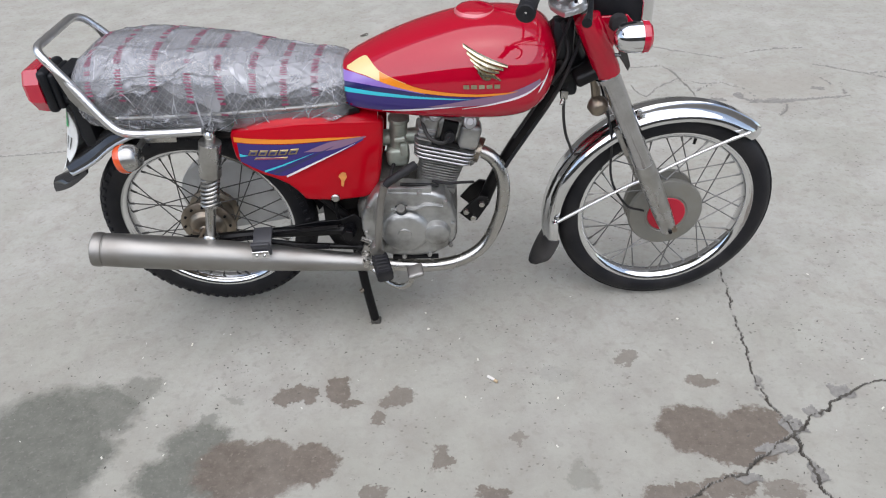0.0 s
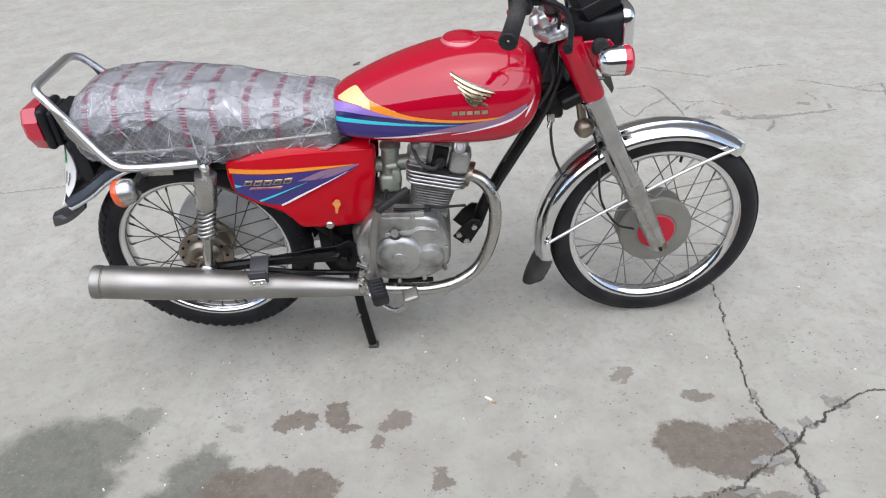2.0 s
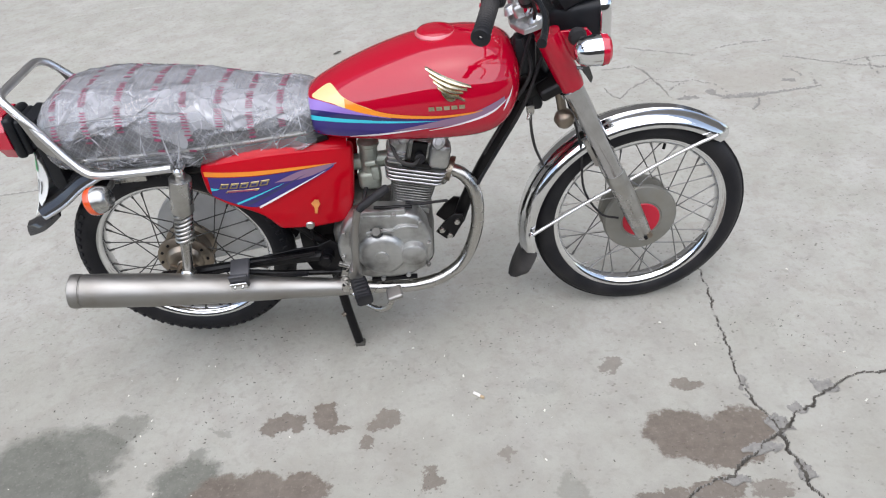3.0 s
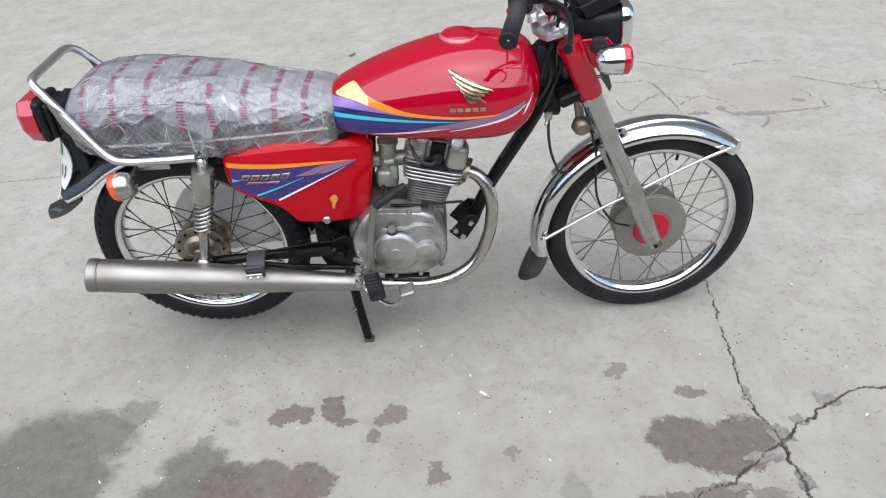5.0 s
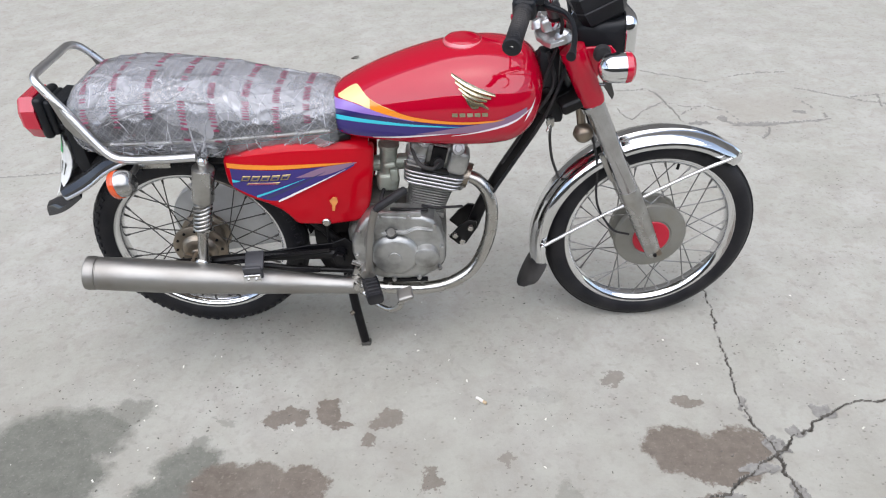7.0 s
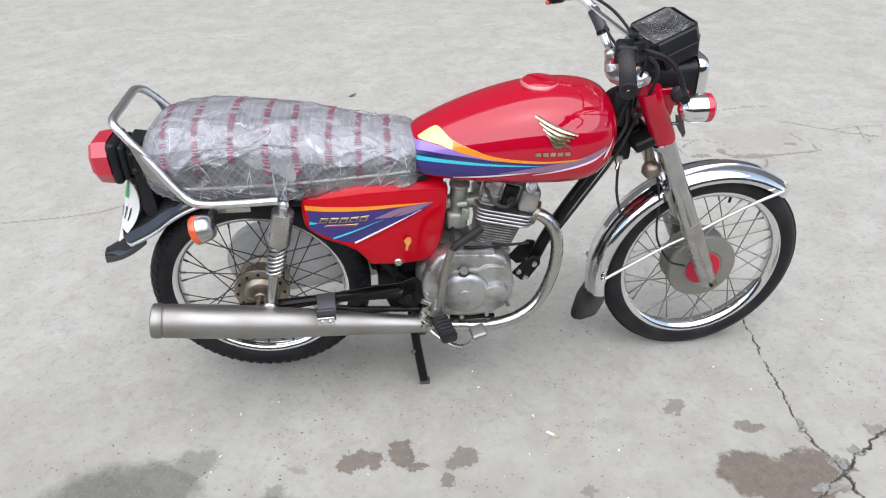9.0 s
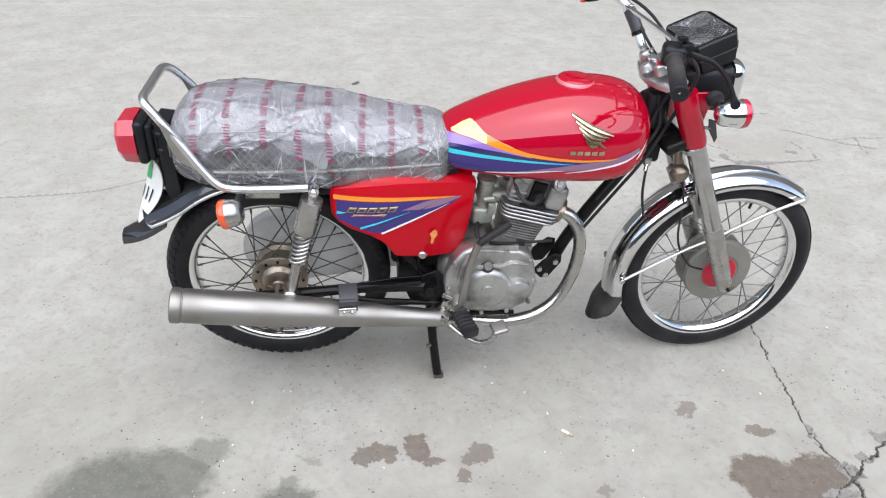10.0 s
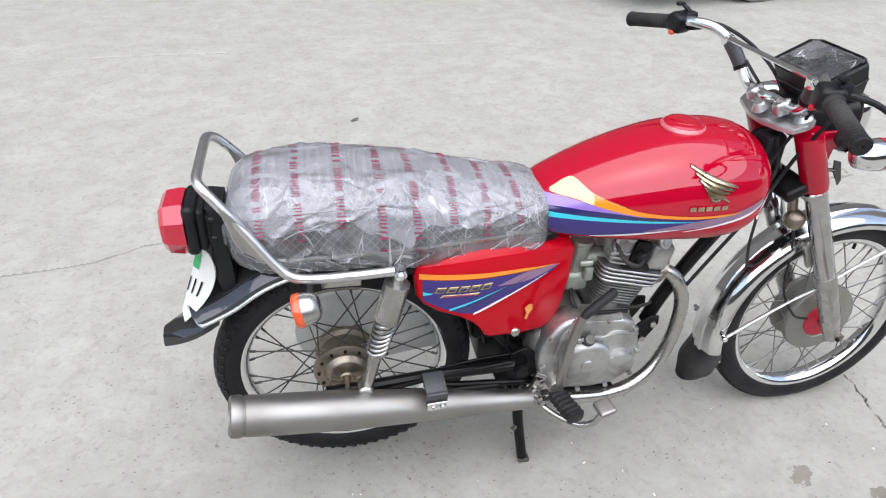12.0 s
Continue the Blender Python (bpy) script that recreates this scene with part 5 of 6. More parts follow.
part("dial_mark", st(moved(rbox((0.005, 0.06, 0.002), (-0.044, 0, 0.0275), 0.0005), pose(1.006, 0, 0.922, 0, -24, 0))), WHITE, clocks)
lamp_rings = []
for x, w, h in ((0.955, 0.075, 0.05), (0.975, 0.120, 0.085), (1.01, 0.148, 0.106), (1.060, 0.160, 0.118)):
    lamp_rings.append(superring(x, w / 2, 0.832 + h / 2, 0.832 - h / 2, 0.5, 5.5, 5.5, 48))
lamp = part("headlight", st(loft(lamp_rings)), PLASTIC, bike, "square black headlight with chrome surround", 50)
rim_rings = []
for x, k in ((1.060, 0.99), (1.061, 1.035), (1.066, 1.05), (1.074, 1.05), (1.082, 1.02), (1.086, 0.97), (1.082, 0.90)):
    rim_rings.append(superring(x, 0.082 * k, 0.832 + 0.062 * k, 0.832 - 0.062 * k, 0.5, 5.5, 5.5, 48))
part("rim", st(loft(rim_rings, caps=False)), CHROME, lamp, "chrome headlight rim", 60)
part("lens", st(rbox((0.012, 0.140, 0.104), (1.079, 0, 0.832), 0.005)), GLASS, lamp, "clear headlight glass")
for s in (-1, 1):
    c = Vector((1.024, s * 0.170, 0.816))
    ind = part("indicator", st(join(lathe([(0, -0.040), (0.013, -0.038), (0.024, -0.030), (0.030, -0.016), (0.032, 0.004), (0.032, 0.016)], c, axis=(1, 0, 0), n=28))), CHROME, bike, "chromed front indicator with red lens")
    part("lens", st(lathe([(0.0325, 0.015), (0.033, 0.018), (0.032, 0.028), (0.026, 0.034), (0, 0.036)], c, axis=(1, 0, 0), n=28)), RED_LENS, ind, "red lens")
    part("stalk", st(join(tube([c + Vector((-0.01, -s * 0.025, 0.006)), c + Vector((-0.014, -s * 0.065, 0.012))], 0.010, 12), lathe([(0, -0.012), (0.016, -0.012), (0.020, 0), (0.016, 0.012), (0, 0.012)], c + Vector((-0.02, -s * 0.052, 0.014)), n=16))), RUBBER, ind)
part("horn", st(join(lathe([(0, -0.020), (0.012, -0.020), (0.018, -0.016), (0.0225, -0.008), (0.023, 0.008), (0.016, 0.018), (0, 0.020)], (0.988, -0.072, 0.622), axis=(-0.3, 1, 0.3), n=28), tube([(0.985, -0.062, 0.640), (0.978, -0.055, 0.690)], 0.011, 10))), RUSTY, bike, "round weathered horn")

# front mudguard with stays and flap
sec = [(0.9 * y, d) for y, d in [(-0.058, -0.016), (-0.0585, -0.010), (-0.055, 0.0), (-0.047, 0.008), (-0.030, 0.014), (-0.018, 0.0155), (-0.013, 0.0195), (0.013, 0.0195), (0.018, 0.0155), (0.030, 0.014), (0.047, 0.008), (0.055, 0.0), (0.0585, -0.010), (0.058, -0.016)]]
inner = [(y * 0.965, d - 0.0022) for y, d in sec[1:-1]][::-1]
rings = []
for a in np.linspace(radians(46), radians(196), 48):
    k = 1.0
    da = min(a - radians(46), 0.22) / 0.22
    k = 0.55 + 0.45 * math.sqrt(max(0.0, 1 - (1 - da) ** 2))
    r = 0.288 + 0.004 * (1 - da) + 0.016 * max(0.0, (a - radians(95)) / radians(100))
    rings.append([FRONT + Vector(((r + d) * math.cos(a), y * k, (r + d) * math.sin(a))) for y, d in sec + inner])
guard_f = part("front_mudguard", st(loft(rings)), FENDER_CHROME, bike, "chromed front mudguard with black flap")
flap = []
for u in np.linspace(0, 1, 15):
    a = radians(191) + u * radians(12.5)
    r = 0.302 + 0.062 * u ** 1.4
    w = 0.96 + 0.08 * math.sin(u * 2.4) - 0.45 * (max(0, u - 0.6) / 0.4) ** 2
    flap.append([FRONT + Vector(((r + d) * math.cos(a), y * w, (r + d) * math.sin(a))) for y, d in ((-0.058, -0.016), (-0.054, 0.004), (-0.030, 0.017), (0, 0.021), (0.030, 0.017), (0.054, 0.004), (0.058, -0.016), (0.050, -0.014), (0.028, 0.008), (0, 0.012), (-0.028, 0.008), (-0.050, -0.014))])
part("flap", st(loft(flap)), RUBBER, guard_f, "black rubber mud flap", 60)
for s in (-1, 1):
    y = s * 0.064
    a1, a2 = radians(178), radians(56)
    part("stay", st(tube([FRONT + Vector((0.296 * math.cos(a1), y, 0.296 * math.sin(a1))), FRONT + Vector((-0.22, y, 0.055)), FRONT + Vector((-0.13, s * 0.068, 0.108)), FRONT + Vector((-0.078, s * 0.076, 0.138))], 0.0042, 10, 3)), SATIN, guard_f, "chromed mudguard stay")
    part("stay", st(tube([FRONT + Vector((0.290 * math.cos(a2), y, 0.290 * math.sin(a2))), FRONT + Vector((0.09, y, 0.212)), FRONT + Vector((0.0, s * 0.068, 0.172)), FRONT + Vector((-0.050, s * 0.076, 0.152))], 0.0042, 10, 3)), SATIN, guard_f, "chromed mudguard stay")
    part("bolt", st(lathe([(0, -0.008), (0.006, -0.008), (0.008, -0.005), (0.008, 0.004)], FRONT + Vector((0.297 * math.cos(a1), y, 0.297 * math.sin(a1))), axis=(0, -s, 0), n=10)), CHROME, guard_f)
    part("bracket", st(join(rbox((0.020, 0.012, 0.085), (fork_x(0.52) - 0.028, s * 0.068, 0.525), 0.003, (0, -25, 0)), lathe([(0, -0.010), (0.007, -0.010), (0.009, -0.006), (0.009, 0.004)], (fork_x(0.55) - 0.030, s * 0.072, 0.556), axis=(0, -s, 0), n=10))), FORK_ALLOY, guard_f)

# cables
cables = [
    ([(0.885, -0.18, 0.965), (0.94, -0.13, 0.90), (0.935, -0.07, 0.78), (0.895, -0.055, 0.66), (0.83, -0.05, 0.545), (0.76, -0.05, 0.43)], 0.0042),
    ([(0.88, 0.10, 0.93), (0.955, 0.03, 0.80), (0.916, -0.035, 0.64), (0.922, -0.03, 0.55), (0.948, -0.01, 0.47)], 0.0036),
    ([(0.86, -0.20, 0.985), (0.92, -0.10, 0.905), (0.90, -0.055, 0.78), (0.86, -0.05, 0.65), (0.80, -0.045, 0.54)], 0.0035),
    ([(0.836, 0.226, 0.976), (0.872, 0.202, 0.972), (0.925, 0.15, 0.940), (0.955, 0.08, 0.89), (0.955, 0.03, 0.82), (0.94, -0.02, 0.74)], 0.0040),
    ([(1.00, -0.02, 0.66), (1.035, -0.030, 0.53), (1.045, -0.040, 0.41), (1.09, -0.048, 0.335), (1.135, -0.044, 0.315)], 0.0030),
    ([(0.90, -0.045, 0.82), (0.915, -0.05, 0.74), (0.86, -0.055, 0.655)], 0.005),
]
for pts, r in cables:
    part("cable", tube(pts, r, 8, 6), RUBBER, bike)
part("fork_reflector", st(join(slab([(1.012, 0.775), (1.030, 0.770), (1.044, 0.728), (1.040, 0.715), (1.018, 0.748)], lambda x, z: -0.104, 0.004, 0.001, 1), tube([(fork_x(0.75), -0.086, 0.75), (1.022, -0.102, 0.752)], 0.004, 8))), GLOSS_BLACK, bike)
part("wiring_block", join(rbox((0.05, 0.05, 0.09), (0.905, -0.02, 0.775), 0.012), rbox((0.04, 0.06, 0.05), (0.925, 0, 0.66), 0.01)), PLASTIC, bike)
part("fuel_tap", join(rbox((0.018, 0.018, 0.024), (0.915, -0.030, 0.642), 0.004), tube([(0.915, -0.034, 0.636), (0.908, -0.046, 0.622)], 0.005, 8)), DULL_CHROME, bike)


# ---- ground: one concrete sheet with real cracks ----
CRACKS = [  # (half width, depth, points)
    (0.0020, 0.0085, [(1.43, 0.13), (1.425, 0.09), (1.412, -0.05), (1.406, -0.146), (1.403, -0.20)]),
    (0.0022, 0.012, [(1.403, -0.20), (1.400, -0.25), (1.392, -0.34), (1.402, -0.42), (1.434, -0.508)]),
    (0.0024, 0.012, [(1.434, -0.508), (1.49, -0.470), (1.54, -0.442), (1.58, -0.400), (1.655, -0.366), (1.753, -0.362), (1.95, -0.33)]),
    (0.0028, 0.012, [(1.434, -0.508), (1.425, -0.560), (1.445, -0.600), (1.440, -0.66), (1.47, -0.78), (1.46, -0.9)]),
    (0.0022, 0.010, [(1.434, -0.520), (1.38, -0.545), (1.32, -0.585), (1.293, -0.616), (1.222, -0.642), (1.12, -0.70)]),
    (0.0042, 0.008, [(1.57, 1.737), (1.61, 1.707), (1.723, 1.645), (1.85, 1.582)]),
    (0.0036, 0.007, [(1.956, 1.635), (2.073, 1.664), (2.234, 1.667)]),
    (0.0042, 0.008, [(2.216, 1.479), (2.335, 1.41), (2.46, 1.327), (2.58, 1.28)]),
    (0.0060, 0.010, [(1.80, 1.185), (1.865, 1.144), (1.954, 1.130), (2.104, 1.160), (2.247, 1.170)]),
    (0.0040, 0.007, [(1.416, 1.51), (1.478, 1.51), (1.56, 1.521), (1.591, 1.466), (1.606, 1.382), (1.623, 1.281), (1.64, 1.186)]),
    (0.0034, 0.007, [(1.383, 1.331), (1.401, 1.252), (1.434, 1.211), (1.516, 1.322), (1.606, 1.382)]),
    (0.0034, 0.006, [(2.42, 1.37), (2.47, 1.38), (2.54, 1.39), (2.59, 1.39), (2.75, 1.40)]),
    (0.0032, 0.005, [(2.20, 1.35), (2.21, 1.30), (2.21, 1.25)]),
    (0.0032, 0.005, [(2.26, 1.30), (2.24, 1.21), (2.23, 1.17)]),
    (0.0032, 0.005, [(1.98, 1.12), (1.94, 1.05), (1.91, 1.02)]),
    (0.0030, 0.005, [(2.54, 1.39), (2.51, 1.29), (2.51, 1.22)]),
    (0.0032, 0.005, [(1.65, 1.26), (1.68, 1.29), (1.74, 1.31)]),
    (0.0034, 0.006, [(1.606, 1.374), (1.676, 1.325), (1.775, 1.32), (1.844, 1.272), (1.869, 1.194)]),
    (0.0050, 0.0060, [(-1.9, 0.82), (-1.48, 0.845), (-1.087, 0.873), (-0.80, 0.915), (-0.66, 1.0), (-0.4, 1.03)]),
    (0.0070, 0.0042, [(-3.0, 3.0), (-1.74, 3.0), (-1.4, 3.06), (-0.5, 3.07), (0.25, 3.11), (1.2, 3.13)]),
]


def graded(start, stop, fine, step, far_lo, far_hi):
    """Grid lines: step apart between start and stop, finer inside the fine spans, ever wider outside."""
    lines, v = [], start
    while v < stop:
        lines.append(v)
        v += next((s for a, b, s in fine if a - 1e-9 <= v < b), step)
    lo, hi, s = [], [], step
    while (lo[-1] if lo else start) > far_lo:
        s *= 1.35
        lo.append((lo[-1] if lo else start) - s)
    s = step
    while (hi[-1] if hi else lines[-1]) < far_hi:
        s *= 1.35
        hi.append((hi[-1] if hi else lines[-1]) + s)
    return np.array(lo[::-1] + lines + hi)


gx = graded(-2.6, 3.6, [(-1.9, -0.36, 0.006), (1.10, 1.80, 0.0026), (1.80, 2.60, 0.0050)], 0.05, -400, 400)
gy = graded(-1.6, 3.6, [(-0.76, 0.16, 0.0028), (0.80, 1.08, 0.0035), (1.08, 1.76, 0.0050), (2.98, 3.16, 0.007)], 0.05, -300, 600)
X, Y = np.meshgrid(gx, gy)


def wobble(x, y, k, seed):
    return np.sin(k * x + 1.7 * seed + 2.1 * np.sin(0.7 * k * y + seed)) * np.cos(1.3 * k * y - seed + 1.4 * np.sin(0.9 * k * x))


finely = (X > 1.1) & (X < 2.6)
XW = X + (0.006 * wobble(X, Y, 45, 1.0) + 0.0025 * wobble(X, Y, 170, 2.0)) * finely
YW = Y + (0.006 * wobble(X, Y, 45, 3.0) + 0.0025 * wobble(X, Y, 170, 4.0)) * finely + 0.006 * wobble(X, Y, 9, 5.0) * ~finely
drop = np.zeros_like(X)
near = (abs(X) < 9) & (abs(Y) < 6)
for w, depth, pts in CRACKS:
    d = np.full(X.shape, 9.0)
    for (ax, ay), (bx, by) in zip(pts, pts[1:]):
        ux, uy = bx - ax, by - ay
        t = np.clip(((XW - ax) * ux + (YW - ay) * uy) / (ux * ux + uy * uy), 0, 1)
        d = np.minimum(d, np.hypot(XW - ax - t * ux, YW - ay - t * uy))
    ww = w * (1.0 + finely * (0.55 * wobble(X, Y, 26, w * 900) + 0.5 * np.maximum(0, wobble(X, Y, 70, w * 500))))
    drop = np.maximum(drop, depth * np.clip(1.35 * (1 - d / np.maximum(ww, 0.0015)), 0, 1) * near)
line = drop.copy()
# broken-out pieces beside the cracks
for cx, cy, rx, ry, dep in ((1.398, -0.375, 0.013, 0.035, 0.006), (1.437, -0.500, 0.030, 0.028, 0.009), (1.500, -0.455, 0.022, 0.020, 0.006), (1.590, -0.392, 0.030, 0.022, 0.005), (1.445, -0.625, 0.018, 0.035, 0.006), (1.29, -0.635, 0.030, 0.018, 0.005), (1.38, -0.555, 0.05, 0.02, 0.004), (1.95, 1.15, 0.10, 0.022, 0.006), (1.70, 1.17, 0.05, 0.02, 0.004), (1.87, 1.145, 0.05, 0.012, 0.005), (2.03, 1.155, 0.04, 0.012, 0.005), (1.81, 1.21, 0.02, 0.03, 0.004), (2.15, 1.25, 0.03, 0.02, 0.003)):
    q = np.hypot((XW - cx) / rx, (YW - cy) / ry) + 0.35 * wobble(X, Y, 90, cx)
    drop = np.maximum(drop, dep * np.clip(3 * (1 - q), 0, 1))
island = np.hypot((XW - 1.399) / 0.008, (YW + 0.385) / 0.016) < 1
drop[island] = 0.0
Z = 0.0012 * wobble(X, Y, 3.1, 0.4) * np.clip((np.hypot(X - 0.6, Y) - 0.9) / 0.6, 0, 1) - drop
ny, nx = X.shape
me = bpy.data.meshes.new("ground")
idx = np.arange(nx * ny).reshape(ny, nx)
quads = np.stack([idx[:-1, :-1], idx[:-1, 1:], idx[1:, 1:], idx[1:, :-1]], -1).reshape(-1, 4)
me.vertices.add(nx * ny)
me.vertices.foreach_set("co", np.stack([X, Y, Z], -1).astype(np.float32).ravel())
me.loops.add(quads.size)
me.loops.foreach_set("vertex_index", quads.astype(np.int32).ravel())
me.polygons.add(len(quads))
me.polygons.foreach_set("loop_start", np.arange(0, quads.size, 4, dtype=np.int32))
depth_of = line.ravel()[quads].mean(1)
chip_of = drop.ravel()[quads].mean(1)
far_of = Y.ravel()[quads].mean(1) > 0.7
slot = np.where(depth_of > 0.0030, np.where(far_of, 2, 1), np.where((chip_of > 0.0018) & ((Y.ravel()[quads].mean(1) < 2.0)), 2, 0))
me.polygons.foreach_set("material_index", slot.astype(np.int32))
me.update(calc_edges=True)
me.validate()

concrete = bpy.data.materials.new("concrete")
concrete.use_nodes = True
nt = concrete.node_tree
P = nt.nodes["Principled BSDF"]
geo = nt.nodes.new("ShaderNodeNewGeometry")


def node(kind, **sockets):
    n = nt.nodes.new(kind)
    for k, v in sockets.items():
        s = n.inputs[k.replace("_", " ")] if not k.startswith("i") or not k[1:].isdigit() else n.inputs[int(k[1:])]
        if isinstance(v, bpy.types.NodeSocket):
            nt.links.new(v, s)
        else:
            s.default_value = v
    return n


def math_node(op, a, b=0.0, clamp=False):
    n = node("ShaderNodeMath", i0=a, i1=b)
    n.operation, n.use_clamp = op, clamp
    return n.outputs[0]


def vec_node(op, a, b=(0, 0, 0)):
    n = node("ShaderNodeVectorMath", i0=a, i1=b)
    n.operation = op
    return n


def noise_at(scale, detail=4, rough=0.55, dist=0.0, vec=None):
    return node("ShaderNodeTexNoise", Vector=vec or geo.outputs["Position"], Scale=scale, Detail=detail, Roughness=rough, Distortion=dist)


def blend(f, a, b):
    n = nt.nodes.new("ShaderNodeMix")
    n.data_type = "RGBA"
    for s, v in (("Factor", f), ("A", a), ("B", b)):
        if isinstance(v, bpy.types.NodeSocket):
            nt.links.new(v, n.inputs[s])
        else:
            n.inputs[s].default_value = v if s == "Factor" else (*v, 1)
    return n.outputs["Result"]


def ramp(v, lo, hi, to=1.0):
    return node("ShaderNodeMapRange", Value=v, From_Min=lo, From_Max=hi, To_Min=0.0, To_Max=to).outputs[0]


broad, mid, fine = noise_at(0.9, 5), noise_at(7, 6, 0.6), noise_at(60, 6, 0.7)
col = blend(broad.outputs["Fac"], (0.455, 0.460, 0.412), (0.52, 0.528, 0.487))
col = blend(ramp(noise_at(2.6, 6, 0.65, 0.6).outputs["Fac"], 0.45, 0.68, 0.45), col, (0.60, 0.60, 0.575))
col = blend(ramp(mid.outputs["Fac"], 0.42, 0.74, 0.50), col, (0.36, 0.345, 0.315))
col = blend(ramp(noise_at(4.2, 5, 0.6, 0.7).outputs["Fac"], 0.46, 0.64, 0.40), col, (0.41, 0.42, 0.365))
col = blend(ramp(noise_at(12, 5, 0.65, 0.8).outputs["Fac"], 0.50, 0.66, 0.38), col, (0.39, 0.365, 0.32))
blotch = noise_at(24, 5, 0.7, 0.4)
col = blend(ramp(blotch.outputs["Fac"], 0.50, 0.72, 0.26), col, (0.34, 0.325, 0.30))
col = blend(ramp(fine.outputs["Fac"], 0.50, 0.75, 0.36), col, (0.31, 0.30, 0.27))
col = blend(ramp(noise_at(150, 3, 0.6).outputs["Fac"], 0.56, 0.72, 0.2), col, (0.62, 0.61, 0.58))
pits = node("ShaderNodeTexVoronoi", Vector=vec_node("MULTIPLY", geo.outputs["Position"], (0.8, 1.3, 1.0)).outputs[0], Scale=55.0)
pit = math_node("MULTIPLY", ramp(pits.outputs["Distance"], 0.18, 0.10), ramp(mid.outputs["Fac"], 0.46, 0.58))
col = blend(math_node("MULTIPLY", pit, 0.75), col, (0.16, 0.145, 0.12))
spots = ramp(noise_at(38, 3, 0.5, 0.3).outputs["Fac"], 0.58, 0.68, 0.42)
col = blend(spots, col, (0.33, 0.32, 0.285))
worn = node("ShaderNodeMapRange", Value=vec_node("LENGTH", vec_node("MULTIPLY", vec_node("SUBTRACT", vec_node("ADD", geo.outputs["Position"], vec_node("MULTIPLY", vec_node("SUBTRACT", noise_at(5, 5, 0.65).outputs["Color"], (0.5, 0.5, 0.5)).outputs[0], (0.5, 0.5, 0)).outputs[0]).outputs[0], (1.98, 1.27, 0)).outputs[0], (3.2, 6.0, 0)).outputs[0]).outputs["Value"], From_Min=1.1, From_Max=0.5, To_Min=0.0, To_Max=0.5).outputs[0]
col = blend(worn, col, blend(blotch.outputs["Fac"], (0.50, 0.48, 0.43), (0.34, 0.32, 0.28)))
# shade along the near side, painted into the concrete as a darker mottled tone
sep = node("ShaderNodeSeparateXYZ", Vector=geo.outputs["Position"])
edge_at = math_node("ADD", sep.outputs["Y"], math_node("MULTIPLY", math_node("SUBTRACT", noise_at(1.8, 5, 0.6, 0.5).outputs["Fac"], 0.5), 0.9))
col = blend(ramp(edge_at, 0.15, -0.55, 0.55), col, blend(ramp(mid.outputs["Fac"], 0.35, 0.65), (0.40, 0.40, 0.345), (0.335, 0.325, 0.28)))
# oil stains (brown) and damp patches (grey-green): centre x, y, radii, strength
OIL = [
    (1.205, -0.500, 0.090, 0.070, 1.0), (1.345, -0.505, 0.082, 0.070, 1.0), (1.29, -0.56, 0.09, 0.045, 1.0), (1.12, -0.680, 0.075, 0.036, 0.9), (1.24, -0.655, 0.065, 0.030, 0.9), (1.36, -0.665, 0.050, 0.028, 0.7),
    (1.257, -0.356, 0.040, 0.020, 0.8), (1.085, -0.268, 0.030, 0.019, 0.65), (0.240, -0.388, 0.052, 0.036, 0.9), (0.345, -0.366, 0.034, 0.044, 0.95), (0.385, -0.410, 0.034, 0.020, 0.9), (0.503, -0.398, 0.050, 0.025, 0.8),
    (0.462, -0.462, 0.022, 0.030, 0.8), (0.615, -0.572, 0.024, 0.040, 0.8), (0.180, -0.605, 0.150, 0.092, 0.95), (0.305, -0.585, 0.070, 0.062, 1.0), (0.727, -0.672, 0.036, 0.026, 0.9), (0.46, -0.670, 0.034, 0.022, 0.8), (0.80, -0.530, 0.018, 0.018, 0.55),
]
DAMP = [
    (-0.370, -0.500, 0.180, 0.165, 1.0), (-0.260, -0.430, 0.130, 0.092, 0.9), (-0.420, -0.650, 0.250, 0.160, 1.0), (-0.265, -0.570, 0.110, 0.115, 1.0), (-0.170, -0.355, 0.055, 0.045, 0.6), (0.030, -0.535, 0.090, 0.075, 0.95),
    (-0.005, -0.630, 0.095, 0.080, 1.0), (0.090, -0.610, 0.110, 0.095, 0.95), (0.035, -0.466, 0.036, 0.024, 0.6), (0.082, -0.396, 0.030, 0.016, 0.45), (0.93, -0.63, 0.032, 0.040, 0.4), (0.90, -0.33, 0.05, 0.03, 0.2),
]
warp = noise_at(16, 5, 0.65)
ragged = noise_at(70, 4, 0.7)


def centred(n, amount):
    return vec_node("MULTIPLY", vec_node("SUBTRACT", n.outputs["Color"], (0.5, 0.5, 0.5)).outputs[0], (amount, amount, 0.0)).outputs[0]


pos = vec_node("ADD", vec_node("ADD", geo.outputs["Position"], centred(warp, 0.095)).outputs[0], centred(ragged, 0.035)).outputs[0]


def patches(spots, hard):
    total = None
    for cx, cy, rx, ry, k in spots:
        off = vec_node("MULTIPLY", vec_node("SUBTRACT", pos, (cx, cy, 0)).outputs[0], (1 / rx, 1 / ry, 0)).outputs[0]
        one = ramp(vec_node("LENGTH", off).outputs["Value"], 1.05, hard, k)
        total = one if total is None else math_node("MAXIMUM", total, one)
    return total


